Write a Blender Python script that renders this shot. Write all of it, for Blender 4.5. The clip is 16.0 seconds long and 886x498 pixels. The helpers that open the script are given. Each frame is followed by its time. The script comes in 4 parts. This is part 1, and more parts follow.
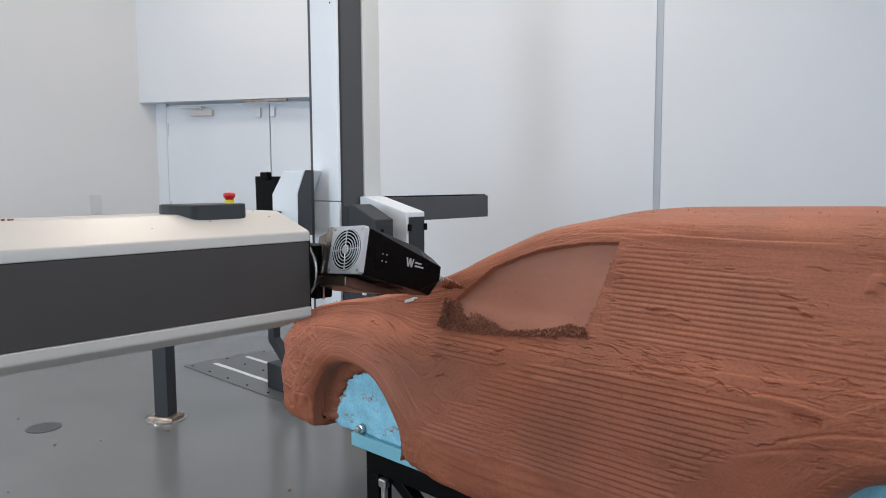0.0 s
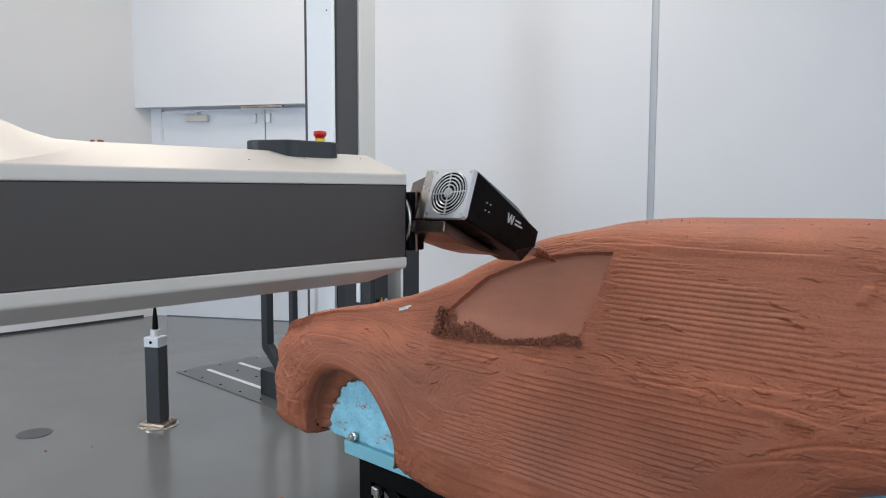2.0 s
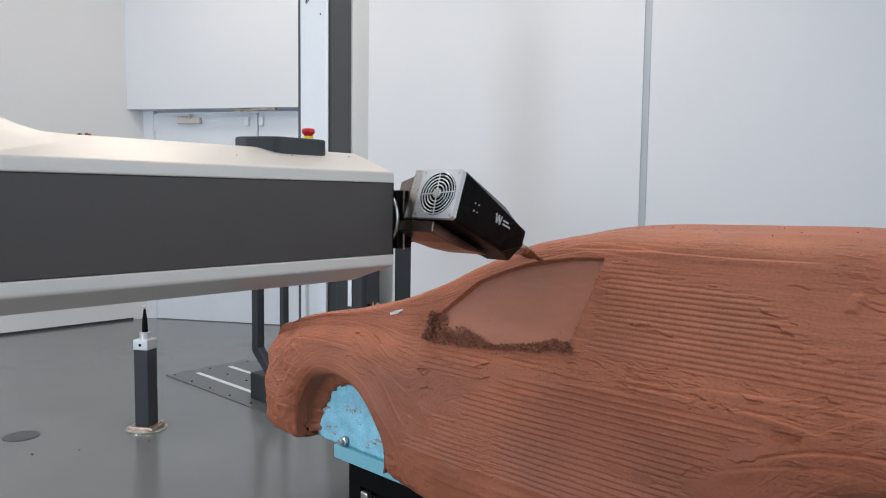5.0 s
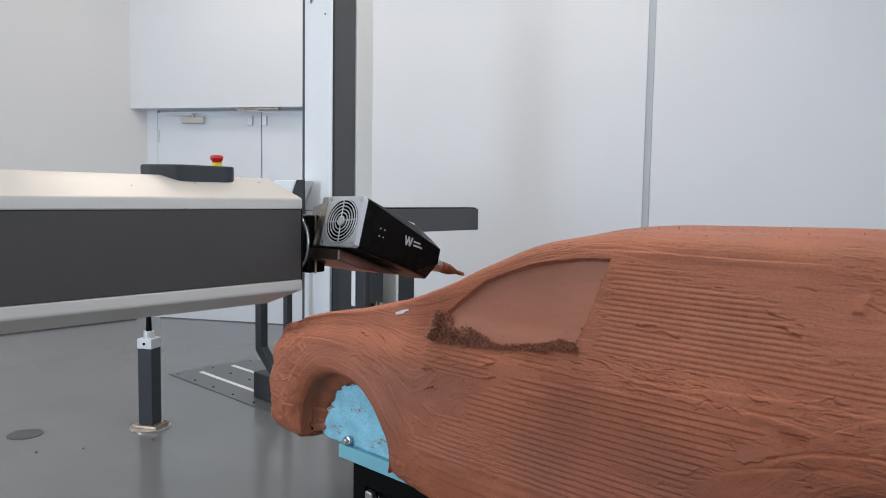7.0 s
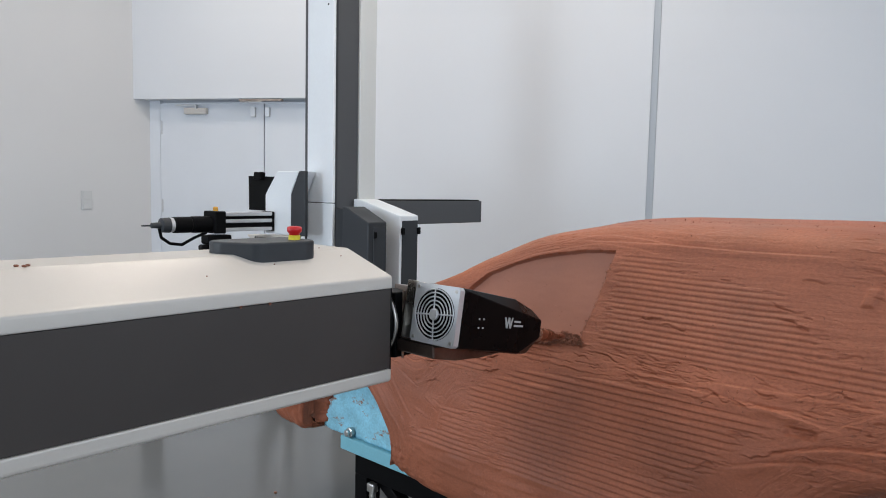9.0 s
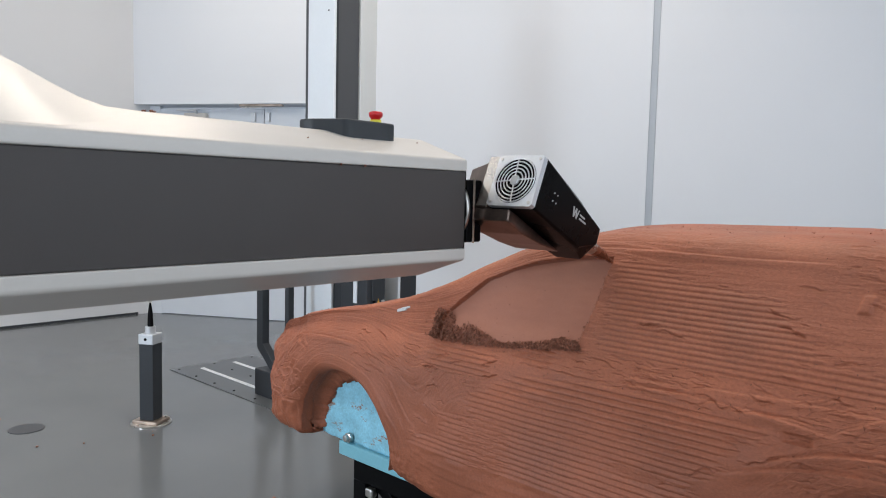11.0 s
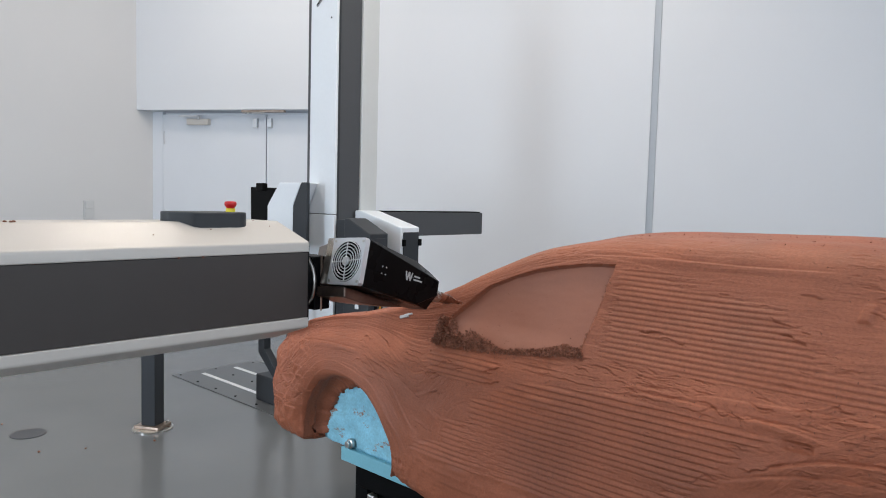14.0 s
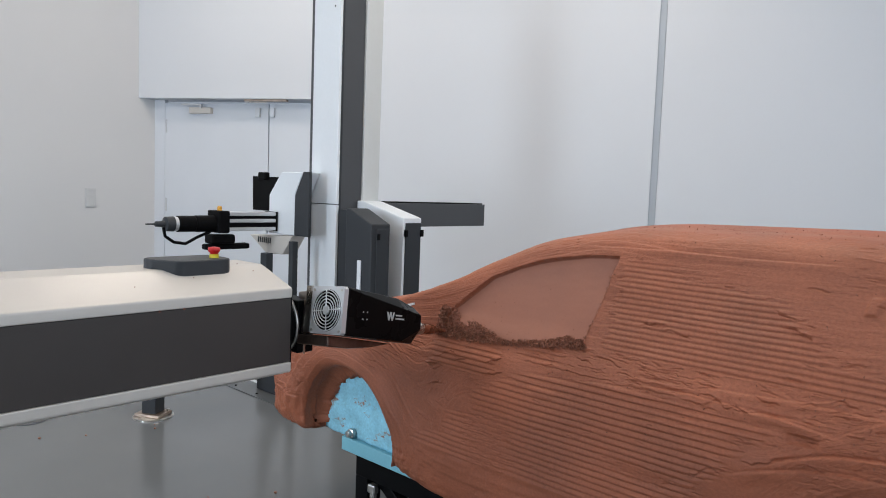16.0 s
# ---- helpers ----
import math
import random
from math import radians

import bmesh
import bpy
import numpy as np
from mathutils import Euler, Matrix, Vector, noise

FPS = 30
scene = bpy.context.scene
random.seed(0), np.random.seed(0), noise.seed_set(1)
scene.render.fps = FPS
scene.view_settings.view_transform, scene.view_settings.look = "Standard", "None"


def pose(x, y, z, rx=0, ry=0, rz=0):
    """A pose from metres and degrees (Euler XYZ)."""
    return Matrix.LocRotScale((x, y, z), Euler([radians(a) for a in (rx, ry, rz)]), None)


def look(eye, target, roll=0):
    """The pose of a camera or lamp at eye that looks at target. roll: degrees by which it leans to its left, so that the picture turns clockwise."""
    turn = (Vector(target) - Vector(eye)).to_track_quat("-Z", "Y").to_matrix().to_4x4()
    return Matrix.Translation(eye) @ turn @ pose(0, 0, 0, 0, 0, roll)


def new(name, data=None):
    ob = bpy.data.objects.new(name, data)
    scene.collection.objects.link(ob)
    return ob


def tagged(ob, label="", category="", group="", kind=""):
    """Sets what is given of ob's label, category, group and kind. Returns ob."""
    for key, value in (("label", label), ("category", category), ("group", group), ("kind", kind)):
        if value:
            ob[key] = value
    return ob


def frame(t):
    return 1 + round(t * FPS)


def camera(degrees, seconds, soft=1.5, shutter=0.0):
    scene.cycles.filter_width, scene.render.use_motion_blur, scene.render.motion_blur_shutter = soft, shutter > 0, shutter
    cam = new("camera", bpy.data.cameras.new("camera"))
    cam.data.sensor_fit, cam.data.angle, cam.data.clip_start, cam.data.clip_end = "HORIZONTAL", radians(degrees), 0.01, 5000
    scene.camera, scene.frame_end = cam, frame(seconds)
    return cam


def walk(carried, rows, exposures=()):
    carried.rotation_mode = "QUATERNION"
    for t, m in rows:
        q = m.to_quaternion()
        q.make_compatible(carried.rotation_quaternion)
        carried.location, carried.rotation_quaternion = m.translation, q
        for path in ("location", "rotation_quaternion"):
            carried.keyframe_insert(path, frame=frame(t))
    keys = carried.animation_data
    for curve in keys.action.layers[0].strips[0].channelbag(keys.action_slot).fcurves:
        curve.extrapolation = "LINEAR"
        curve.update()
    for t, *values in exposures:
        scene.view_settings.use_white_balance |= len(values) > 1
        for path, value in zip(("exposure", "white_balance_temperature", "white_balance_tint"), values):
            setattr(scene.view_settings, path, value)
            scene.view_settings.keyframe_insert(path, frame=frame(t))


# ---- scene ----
LENS = 64.31
CAMERA_ROWS = [
    (0, look((0.0055, 0.0092, 1.2805), (-1.3641, 1.4549, 1.0960), -0.29)),
    (0.5, look((-0.0016, 0.0134, 1.2794), (-1.3709, 1.4593, 1.0943), -0.28)),
    (1, look((-0.0000, 0.0080, 1.2801), (-1.3693, 1.4547, 1.1008), -0.27)),
    (1.5, look((0.0051, 0.0131, 1.2840), (-1.3599, 1.4649, 1.1133), -0.23)),
    (2, look((0.0079, 0.0045, 1.2852), (-1.3510, 1.4627, 1.1203), 0.19)),
    (2.5, look((0.0085, 0.0027, 1.2865), (-1.3482, 1.4636, 1.1278), 0.55)),
    (3, look((0.0073, 0.0059, 1.2854), (-1.3429, 1.4733, 1.1326), 0.64)),
    (3.5, look((0.0103, 0.0067, 1.2823), (-1.3341, 1.4798, 1.1325), 0.65)),
    (4, look((0.0127, 0.0089, 1.2842), (-1.3308, 1.4828, 1.1337), 0.65)),
    (6.5, look((0.0014, -0.0020, 1.2827), (-1.3430, 1.4710, 1.1320), 0.91)),
    (7, look((0.0016, -0.0040, 1.2837), (-1.3452, 1.4668, 1.1333), 0.94)),
    (7.5, look((-0.0002, -0.0095, 1.2817), (-1.3481, 1.4605, 1.1326), 1.29)),
    (8, look((-0.0050, -0.0083, 1.2810), (-1.3537, 1.4607, 1.1292), 1.42)),
    (8.5, look((-0.0064, 0.0084, 1.2804), (-1.3586, 1.4727, 1.1149), 1.18)),
    (9, look((-0.0108, 0.0058, 1.2766), (-1.3616, 1.4710, 1.1069), 1.22)),
    (11.5, look((-0.0035, 0.0001, 1.2808), (-1.3545, 1.4669, 1.1283), 1.36)),
    (12, look((-0.0039, -0.0035, 1.2825), (-1.3543, 1.4641, 1.1313), 1.30)),
    (12.5, look((-0.0007, -0.0025, 1.2814), (-1.3520, 1.4646, 1.1344), 1.26)),
    (13, look((0.0006, -0.0090, 1.2816), (-1.3495, 1.4596, 1.1391), 1.34)),
    (13.5, look((0.0023, -0.0088, 1.2846), (-1.3507, 1.4573, 1.1433), 1.44)),
    (14, look((-0.0009, -0.0092, 1.2844), (-1.3545, 1.4564, 1.1446), 1.49)),
    (14.5, look((-0.0035, -0.0103, 1.2793), (-1.3560, 1.4561, 1.1368), 1.62)),
    (15, look((-0.0060, -0.0096, 1.2793), (-1.3574, 1.4570, 1.1291), 1.61)),
    (15.5, look((-0.0102, -0.0047, 1.2765), (-1.3628, 1.4602, 1.1201), 1.81)),
    (16, look((-0.0120, -0.0058, 1.2771), (-1.3661, 1.4571, 1.1153), 2.09)),
]

cam = camera(LENS, 16.0, soft=1.0, shutter=0.4)
walk(cam, CAMERA_ROWS, exposures=[(0, 0.0), (1, 0.0), (2, 0.02), (3, 0.04), (4, 0.05), (6.5, 0.0), (8, -0.02), (9, -0.05), (11.5, 0.06), (12.5, 0.05), (14, 0.0), (16, -0.06)])

# ---- light ----
world = bpy.data.worlds.new("world")
scene.world = world
world.use_nodes = True
world.node_tree.nodes["Background"].inputs[0].default_value = (0.75, 0.85, 1.0, 1)
world.node_tree.nodes["Background"].inputs[1].default_value = 0.4


def area_lamp(name, m, sx, sy, power, colour):
    data = bpy.data.lights.new(name, "AREA")
    data.shape, data.size, data.size_y, data.energy, data.color = "RECTANGLE", sx, sy, power, colour
    ob = new(name, data)
    ob.matrix_world = m
    return ob


WARM, COOL = (1.0, 0.885, 0.75), (0.755, 0.875, 1.0)
# ceiling panels, daylight of a tall window behind the camera, then added cool fills
for x, y, p in ((-4.9, 2.6, 35), (-2.4, 4.5, 20), (-1.8, 2.0, 60), (0.9, 3.4, 27), (-1.2, -1.8, 22), (-4.4, -0.6, 36)):
    area_lamp("ceiling_lamp", pose(x, y, 4.36, 0, 0, 30), 1.5, 0.5, p, WARM)
area_lamp("daylight_fill", pose(-3.1, -3.35, 1.75, 90, 0, 0), 0.9, 2.5, 118, COOL)
# low lamp without a known source, added to brighten the left floor and wall
area_lamp("daylight_fill", pose(-5.6, -3.35, 1.05, 90, 0, 0), 1.1, 1.7, 16, COOL)
# two broad unseen lamps, added as cool fill from behind and from the right
area_lamp("daylight_fill", pose(0.9, -3.35, 2.0, 90, 0, 0), 1.6, 2.4, 29, COOL)
area_lamp("daylight_fill", pose(2.9, 2.0, 2.3, 90, 0, 90), 5.0, 2.6, 92, COOL)


# ---- materials ----
def mat(name, colour, rough=0.6, metal=0.0, grain=0.0, scale=60.0, bump=0.0, stain=0.0, stain_scale=2.0, coat=0.0, rnd=0.0, emit=0.0, spec=0.5):
    m = bpy.data.materials.new(name)
    m.use_nodes = True
    n, l = m.node_tree.nodes, m.node_tree.links
    b = n["Principled BSDF"]
    b.inputs["Roughness"].default_value, b.inputs["Metallic"].default_value = rough, metal
    b.inputs["Base Color"].default_value = (*colour, 1)
    b.inputs["Coat Weight"].default_value, b.inputs["Specular IOR Level"].default_value = coat, spec
    if emit:
        b.inputs["Emission Color"].default_value, b.inputs["Emission Strength"].default_value = (*colour, 1), emit
    co = n.new("ShaderNodeTexCoord")
    fine = n.new("ShaderNodeTexNoise")
    fine.inputs["Scale"].default_value, fine.inputs["Detail"].default_value = scale, 6
    l.new(co.outputs["Object"], fine.inputs["Vector"])
    broad = n.new("ShaderNodeTexNoise")
    broad.inputs["Scale"].default_value, broad.inputs["Detail"].default_value = stain_scale, 4
    l.new(co.outputs["Object"], broad.inputs["Vector"])
    link = None
    for tex, amount in ((fine, grain), (broad, stain)):
        if amount:
            ramp = n.new("ShaderNodeMapRange")
            ramp.inputs[1].default_value, ramp.inputs[2].default_value = 0.3, 0.7
            ramp.inputs[3].default_value, ramp.inputs[4].default_value = 1 - amount, 1 + amount
            l.new(tex.outputs["Fac"], ramp.inputs[0])
            mul = n.new("ShaderNodeVectorMath")
            mul.operation = "SCALE"
            if link:
                l.new(link, mul.inputs[0])
            else:
                mul.inputs[0].default_value = colour
            l.new(ramp.outputs[0], mul.inputs["Scale"])
            link = mul.outputs[0]
    if rnd:
        info = n.new("ShaderNodeNewGeometry")
        ramp = n.new("ShaderNodeMapRange")
        ramp.inputs[3].default_value, ramp.inputs[4].default_value = 1 - rnd, 1 + rnd
        l.new(info.outputs["Random Per Island"], ramp.inputs[0])
        mul = n.new("ShaderNodeVectorMath")
        mul.operation = "SCALE"
        if link:
            l.new(link, mul.inputs[0])
        else:
            mul.inputs[0].default_value = colour
        l.new(ramp.outputs[0], mul.inputs["Scale"])
        link = mul.outputs[0]
    if link:
        l.new(link, b.inputs["Base Color"])
    if grain or stain:
        rr = n.new("ShaderNodeMapRange")
        rr.inputs[3].default_value, rr.inputs[4].default_value = max(0.03, rough * 0.85), min(1, rough * 1.15)
        l.new(broad.outputs["Fac"], rr.inputs[0])
        l.new(rr.outputs[0], b.inputs["Roughness"])
    if bump:
        bp = n.new("ShaderNodeBump")
        bp.inputs["Strength"].default_value, bp.inputs["Distance"].default_value = 0.6, bump
        l.new(fine.outputs["Fac"], bp.inputs["Height"])
        l.new(bp.outputs[0], b.inputs["Normal"])
    return m


CLAY = mat("clay", (0.33, 0.100, 0.048), 0.56, grain=0.12, scale=150, bump=0.0016, stain=0.14, stain_scale=5)
MILLED = mat("milled_clay", (0.325, 0.122, 0.074), 0.5, grain=0.03, scale=160, bump=0.0001, stain=0.06, stain_scale=7)


def add_drag(m, stretch, distance):
    """Fine drawn-out relief over the grain."""
    n, l = m.node_tree.nodes, m.node_tree.links
    b = n["Principled BSDF"]
    co, mp, tex, bp = n.new("ShaderNodeUVMap"), n.new("ShaderNodeMapping"), n.new("ShaderNodeTexNoise"), n.new("ShaderNodeBump")
    torn, power = n.new("ShaderNodeAttribute"), n.new("ShaderNodeMath")
    co.uv_map, torn.attribute_name, power.operation = "strokes", "torn", "MULTIPLY"
    power.inputs[1].default_value = 1.15
    l.new(torn.outputs["Fac"], power.inputs[0])
    l.new(power.outputs[0], bp.inputs["Strength"])
    mp.inputs["Scale"].default_value = stretch
    tex.inputs["Scale"].default_value, tex.inputs["Detail"].default_value, tex.inputs["Roughness"].default_value = 1.0, 9, 0.68
    tex.inputs["Distortion"].default_value = 0.6
    bp.inputs["Distance"].default_value = distance
    l.new(co.outputs["UV"], mp.inputs["Vector"])
    l.new(mp.outputs[0], tex.inputs["Vector"])
    l.new(tex.outputs["Fac"], bp.inputs["Height"])
    old = b.inputs["Normal"].links[0].from_socket
    l.new(old, bp.inputs["Normal"])
    # small torn pits, in patches
    mp2, pit, rg, patch, mul, bp2 = n.new("ShaderNodeMapping"), n.new("ShaderNodeTexNoise"), n.new("ShaderNodeMapRange"), n.new("ShaderNodeTexNoise"), n.new("ShaderNodeMath"), n.new("ShaderNodeBump")
    mp2.inputs["Scale"].default_value = (95, 260, 1)
    pit.inputs["Scale"].default_value, pit.inputs["Detail"].default_value = 1.0, 3
    patch.inputs["Scale"].default_value = 11
    rg.inputs[1].default_value, rg.inputs[2].default_value, rg.inputs[3].default_value, rg.inputs[4].default_value = 0.63, 0.68, 0.0, -1.0
    l.new(co.outputs["UV"], mp2.inputs["Vector"])
    l.new(co.outputs["UV"], patch.inputs["Vector"])
    l.new(mp2.outputs[0], pit.inputs["Vector"])
    l.new(pit.outputs["Fac"], rg.inputs[0])
    mask = n.new("ShaderNodeMapRange")
    mask.inputs[1].default_value, mask.inputs[2].default_value = 0.42, 0.62
    l.new(patch.outputs["Fac"], mask.inputs[0])
    mul.operation = "MULTIPLY"
    l.new(rg.outputs[0], mul.inputs[0])
    l.new(mask.outputs[0], mul.inputs[1])
    bp2.inputs["Distance"].default_value = 0.005
    l.new(power.outputs[0], bp2.inputs["Strength"])
    l.new(mul.outputs[0], bp2.inputs["Height"])
    l.new(bp.outputs[0], bp2.inputs["Normal"])
    l.new(bp2.outputs[0], b.inputs["Normal"])


add_drag(CLAY, (14, 75, 1), 0.0045)
CRUMB = mat("clay_crumb", (0.25, 0.092, 0.052), 0.7, grain=0.1, scale=300, rnd=0.25)
WALL = mat("wall_paint", (0.68, 0.70, 0.737), 0.6, grain=0.015, scale=200, bump=0.0004, stain=0.02, stain_scale=0.7)
# same white paint as the other walls; the weaker light is put into its colour
WALL_SHADED = mat("shaded_wall_paint", (0.64, 0.642, 0.652), 0.7, grain=0.015, scale=200, bump=0.0004, stain=0.03, stain_scale=0.6)
DOOR = mat("door_paint", (0.67, 0.70, 0.75), 0.4, grain=0.01, scale=150, stain=0.02)
FLOOR = mat("floor_resin", (0.138, 0.145, 0.150), 0.19, grain=0.05, scale=300, bump=0.0002, stain=0.07, stain_scale=1.3)
WHITE = mat("white_lacquer", (0.57, 0.535, 0.495), 0.35, grain=0.01, scale=250, bump=0.0001, stain=0.03, stain_scale=3)
PANEL = mat("grey_panel", (0.056, 0.0485, 0.0455), 0.45, grain=0.03, scale=500, bump=0.0001, stain=0.07, stain_scale=4, spec=0.3)
COLWHITE = mat("column_white", (0.74, 0.78, 0.82), 0.32, grain=0.01, stain=0.02)
BACKWHITE = mat("rear_cover_white", (0.62, 0.64, 0.64), 0.4, grain=0.01, stain=0.03)
SOCKET = mat("socket_plastic", (0.58, 0.59, 0.60), 0.45, grain=0.01, stain=0.02)
DARK = mat("dark_grey", (0.036, 0.040, 0.046), 0.5, grain=0.04, scale=300, stain=0.06, spec=0.3)
MIDGREY = mat("mid_grey", (0.078, 0.082, 0.090), 0.5, grain=0.03, scale=300, stain=0.05, spec=0.3)
BLACK = mat("black_paint", (0.005, 0.005, 0.0055), 0.4, grain=0.05, scale=200, stain=0.1, spec=0.05)
GLOSSBLACK = mat("black_housing", (0.004, 0.0038, 0.004), 0.28, grain=0.04, scale=400, stain=0.12, stain_scale=9, spec=0.06)
STEEL = mat("steel", (0.55, 0.53, 0.50), 0.28, metal=1.0, grain=0.06, scale=120, stain=0.15, stain_scale=12)
DIRTYSTEEL = mat("dusty_steel", (0.42, 0.33, 0.27), 0.38, metal=0.9, grain=0.10, scale=90, stain=0.25, stain_scale=14)
ALU = mat("aluminium", (0.62, 0.63, 0.65), 0.35, metal=0.55, grain=0.03, scale=300, stain=0.05)
SMOKED = mat("smoked_steel", (0.17, 0.125, 0.105), 0.3, metal=0.85, grain=0.10, scale=90, stain=0.25, stain_scale=14)
COPPER = mat("clay_stained_collet", (0.26, 0.095, 0.052), 0.28, metal=0.6, grain=0.15, scale=150, stain=0.3, stain_scale=40)
FOAM = mat("blue_foam", (0.26, 0.57, 0.71), 0.75, grain=0.12, scale=120, bump=0.0015, stain=0.14, stain_scale=14)
FOAMBASE = mat("blue_board", (0.20, 0.49, 0.59), 0.5, grain=0.04, scale=160, stain=0.06)


def smeared(m, colour, low, high, scale):
    """Thin clay smears over another surface."""
    n, l = m.node_tree.nodes, m.node_tree.links
    b = n["Principled BSDF"]
    co, mp, tex, rg, mix = n.new("ShaderNodeTexCoord"), n.new("ShaderNodeMapping"), n.new("ShaderNodeTexNoise"), n.new("ShaderNodeMapRange"), n.new("ShaderNodeMix")
    mp.inputs["Scale"].default_value = scale
    tex.inputs["Scale"].default_value, tex.inputs["Detail"].default_value, tex.inputs["Roughness"].default_value = 1.0, 8, 0.7
    rg.inputs[1].default_value, rg.inputs[2].default_value = low, high
    mix.data_type = "RGBA"
    l.new(co.outputs["Object"], mp.inputs["Vector"])
    l.new(mp.outputs[0], tex.inputs["Vector"])
    l.new(tex.outputs["Fac"], rg.inputs[0])
    l.new(rg.outputs[0], mix.inputs["Factor"])
    l.new(b.inputs["Base Color"].links[0].from_socket, mix.inputs[6])
    mix.inputs[7].default_value = (*colour, 1)
    l.new(mix.outputs[2], b.inputs["Base Color"])


smeared(FOAM, (0.30, 0.16, 0.11), 0.585, 0.635, (12, 12, 20))
RED = mat("red_plastic", (0.55, 0.012, 0.015), 0.3, grain=0.02)
YELLOW = mat("yellow_plastic", (0.75, 0.62, 0.03), 0.4, grain=0.02)
CONSOLE = mat("console_plastic", (0.030, 0.034, 0.039), 0.48, grain=0.05, scale=900, bump=0.0002, stain=0.05, stain_scale=10, spec=0.3)
PRINT = mat("white_print", (0.42, 0.42, 0.42), 0.5, grain=0.02)
ORANGE = mat("orange_print", (0.65, 0.32, 0.03), 0.5, grain=0.02)
LINEWHITE = mat("white_tape", (0.75, 0.76, 0.77), 0.5, grain=0.03, stain=0.05)
JOINT = mat("joint_strip", (0.44, 0.475, 0.52), 0.5, grain=0.02, stain=0.03)
SHADE = mat("shadow_gap", (0.04, 0.04, 0.04), 0.8, grain=0.02)


# ---- building helpers ----
def mesh_object(name, data, parent=None, label=""):
    ob = new(name, data)
    if parent is not None:
        ob.parent = parent
    if label:
        tagged(ob, label)
    return ob


def part(name, bm, material, parent=None, label="", smooth=False):
    data = bpy.data.meshes.new(name)
    bm.normal_update()
    bm.to_mesh(data)
    bm.free()
    data.materials.append(material)
    if smooth:
        for p in data.polygons:
            p.use_smooth = True
    return mesh_object(name, data, parent, label)


def thing(name, m, label, category, group="", kind=""):
    ob = new(name)
    ob.matrix_world = m
    ob.empty_display_size = 0.1
    return tagged(ob, label, category, group, kind)


def boxes(*spans, bevel=0.0, segments=2):
    bm = bmesh.new()
    for x0, x1, y0, y1, z0, z1 in spans:
        made = bmesh.ops.create_cube(bm, size=1.0)["verts"]
        bmesh.ops.scale(bm, vec=(x1 - x0, y1 - y0, z1 - z0), verts=made)
        bmesh.ops.translate(bm, vec=((x0 + x1) / 2, (y0 + y1) / 2, (z0 + z1) / 2), verts=made)
    if bevel:
        bmesh.ops.bevel(bm, geom=bm.edges[:], offset=bevel, segments=segments, affect="EDGES", profile=0.5)
    return bm


def prism(outline, axis, a, b, bevel=0.0, segments=2):
    """Extrude a 2D outline from a to b along an axis; the outline's two numbers are the other two axes in order."""
    bm = bmesh.new()

    def place(p, d):
        return {"x": (d, p[0], p[1]), "y": (p[0], d, p[1]), "z": (p[0], p[1], d)}[axis]

    low = [bm.verts.new(place(p, a)) for p in outline]
    high = [bm.verts.new(place(p, b)) for p in outline]
    bm.faces.new(low)
    bm.faces.new(high)
    for i in range(len(outline)):
        j = (i + 1) % len(outline)
        bm.faces.new((low[i], low[j], high[j], high[i]))
    bmesh.ops.recalc_face_normals(bm, faces=bm.faces)
    if bevel:
        bmesh.ops.bevel(bm, geom=bm.edges[:], offset=bevel, segments=segments, affect="EDGES", profile=0.5)
    return bm


def turned(profile, steps=28, m=None, caps=True):
    """A turned body about z from (radius, height) rows."""
    bm = bmesh.new()
    rings = []
    for r, z in profile:
        rings.append([bm.verts.new((r * math.cos(2 * math.pi * k / steps), r * math.sin(2 * math.pi * k / steps), z)) for k in range(steps)])
    for lo, hi in zip(rings, rings[1:]):
        for k in range(steps):
            q = (k + 1) % steps
            bm.faces.new((lo[k], lo[q], hi[q], hi[k]))
    if caps:
        bm.faces.new(list(reversed(rings[0])))
        bm.faces.new(rings[-1])
    if m is not None:
        bmesh.ops.transform(bm, matrix=m, verts=bm.verts)
    return bm


def moved(bm, m):
    bmesh.ops.transform(bm, matrix=m, verts=bm.verts)
    return bm


def tube(points, radius, steps=8):
    bm = bmesh.new()
    rings = []
    for i, p in enumerate(points):
        p = Vector(p)
        ahead = (Vector(points[min(i + 1, len(points) - 1)]) - Vector(points[max(i - 1, 0)])).normalized()
        side = ahead.cross(Vector((0.13, 0.21, 1))).normalized()
        over = side.cross(ahead)
        rings.append([bm.verts.new(p + radius * (math.cos(a) * side + math.sin(a) * over)) for a in [2 * math.pi * k / steps for k in range(steps)]])
    for lo, hi in zip(rings, rings[1:]):
        for k in range(steps):
            q = (k + 1) % steps
            bm.faces.new((lo[k], lo[q], hi[q], hi[k]))
    bm.faces.new(rings[0])
    bm.faces.new(list(reversed(rings[-1])))
    bmesh.ops.recalc_face_normals(bm, faces=bm.faces)
    return bm


Y_AXIS = Matrix.Rotation(radians(-90), 4, "X")   # turns z towards +y
X_AXIS = Matrix.Rotation(radians(90), 4, "Y")    # turns z towards +x

# ---- room ----
LEFT_X = -7.02
CORNER = Vector((-6.95, 3.12, 0))
WALL_TURN = 30.0
NORTH = Matrix.Translation(CORNER) @ pose(0, 0, 0, 0, 0, WALL_TURN)   # x along the wall, y behind it
HEIGHT = 4.4

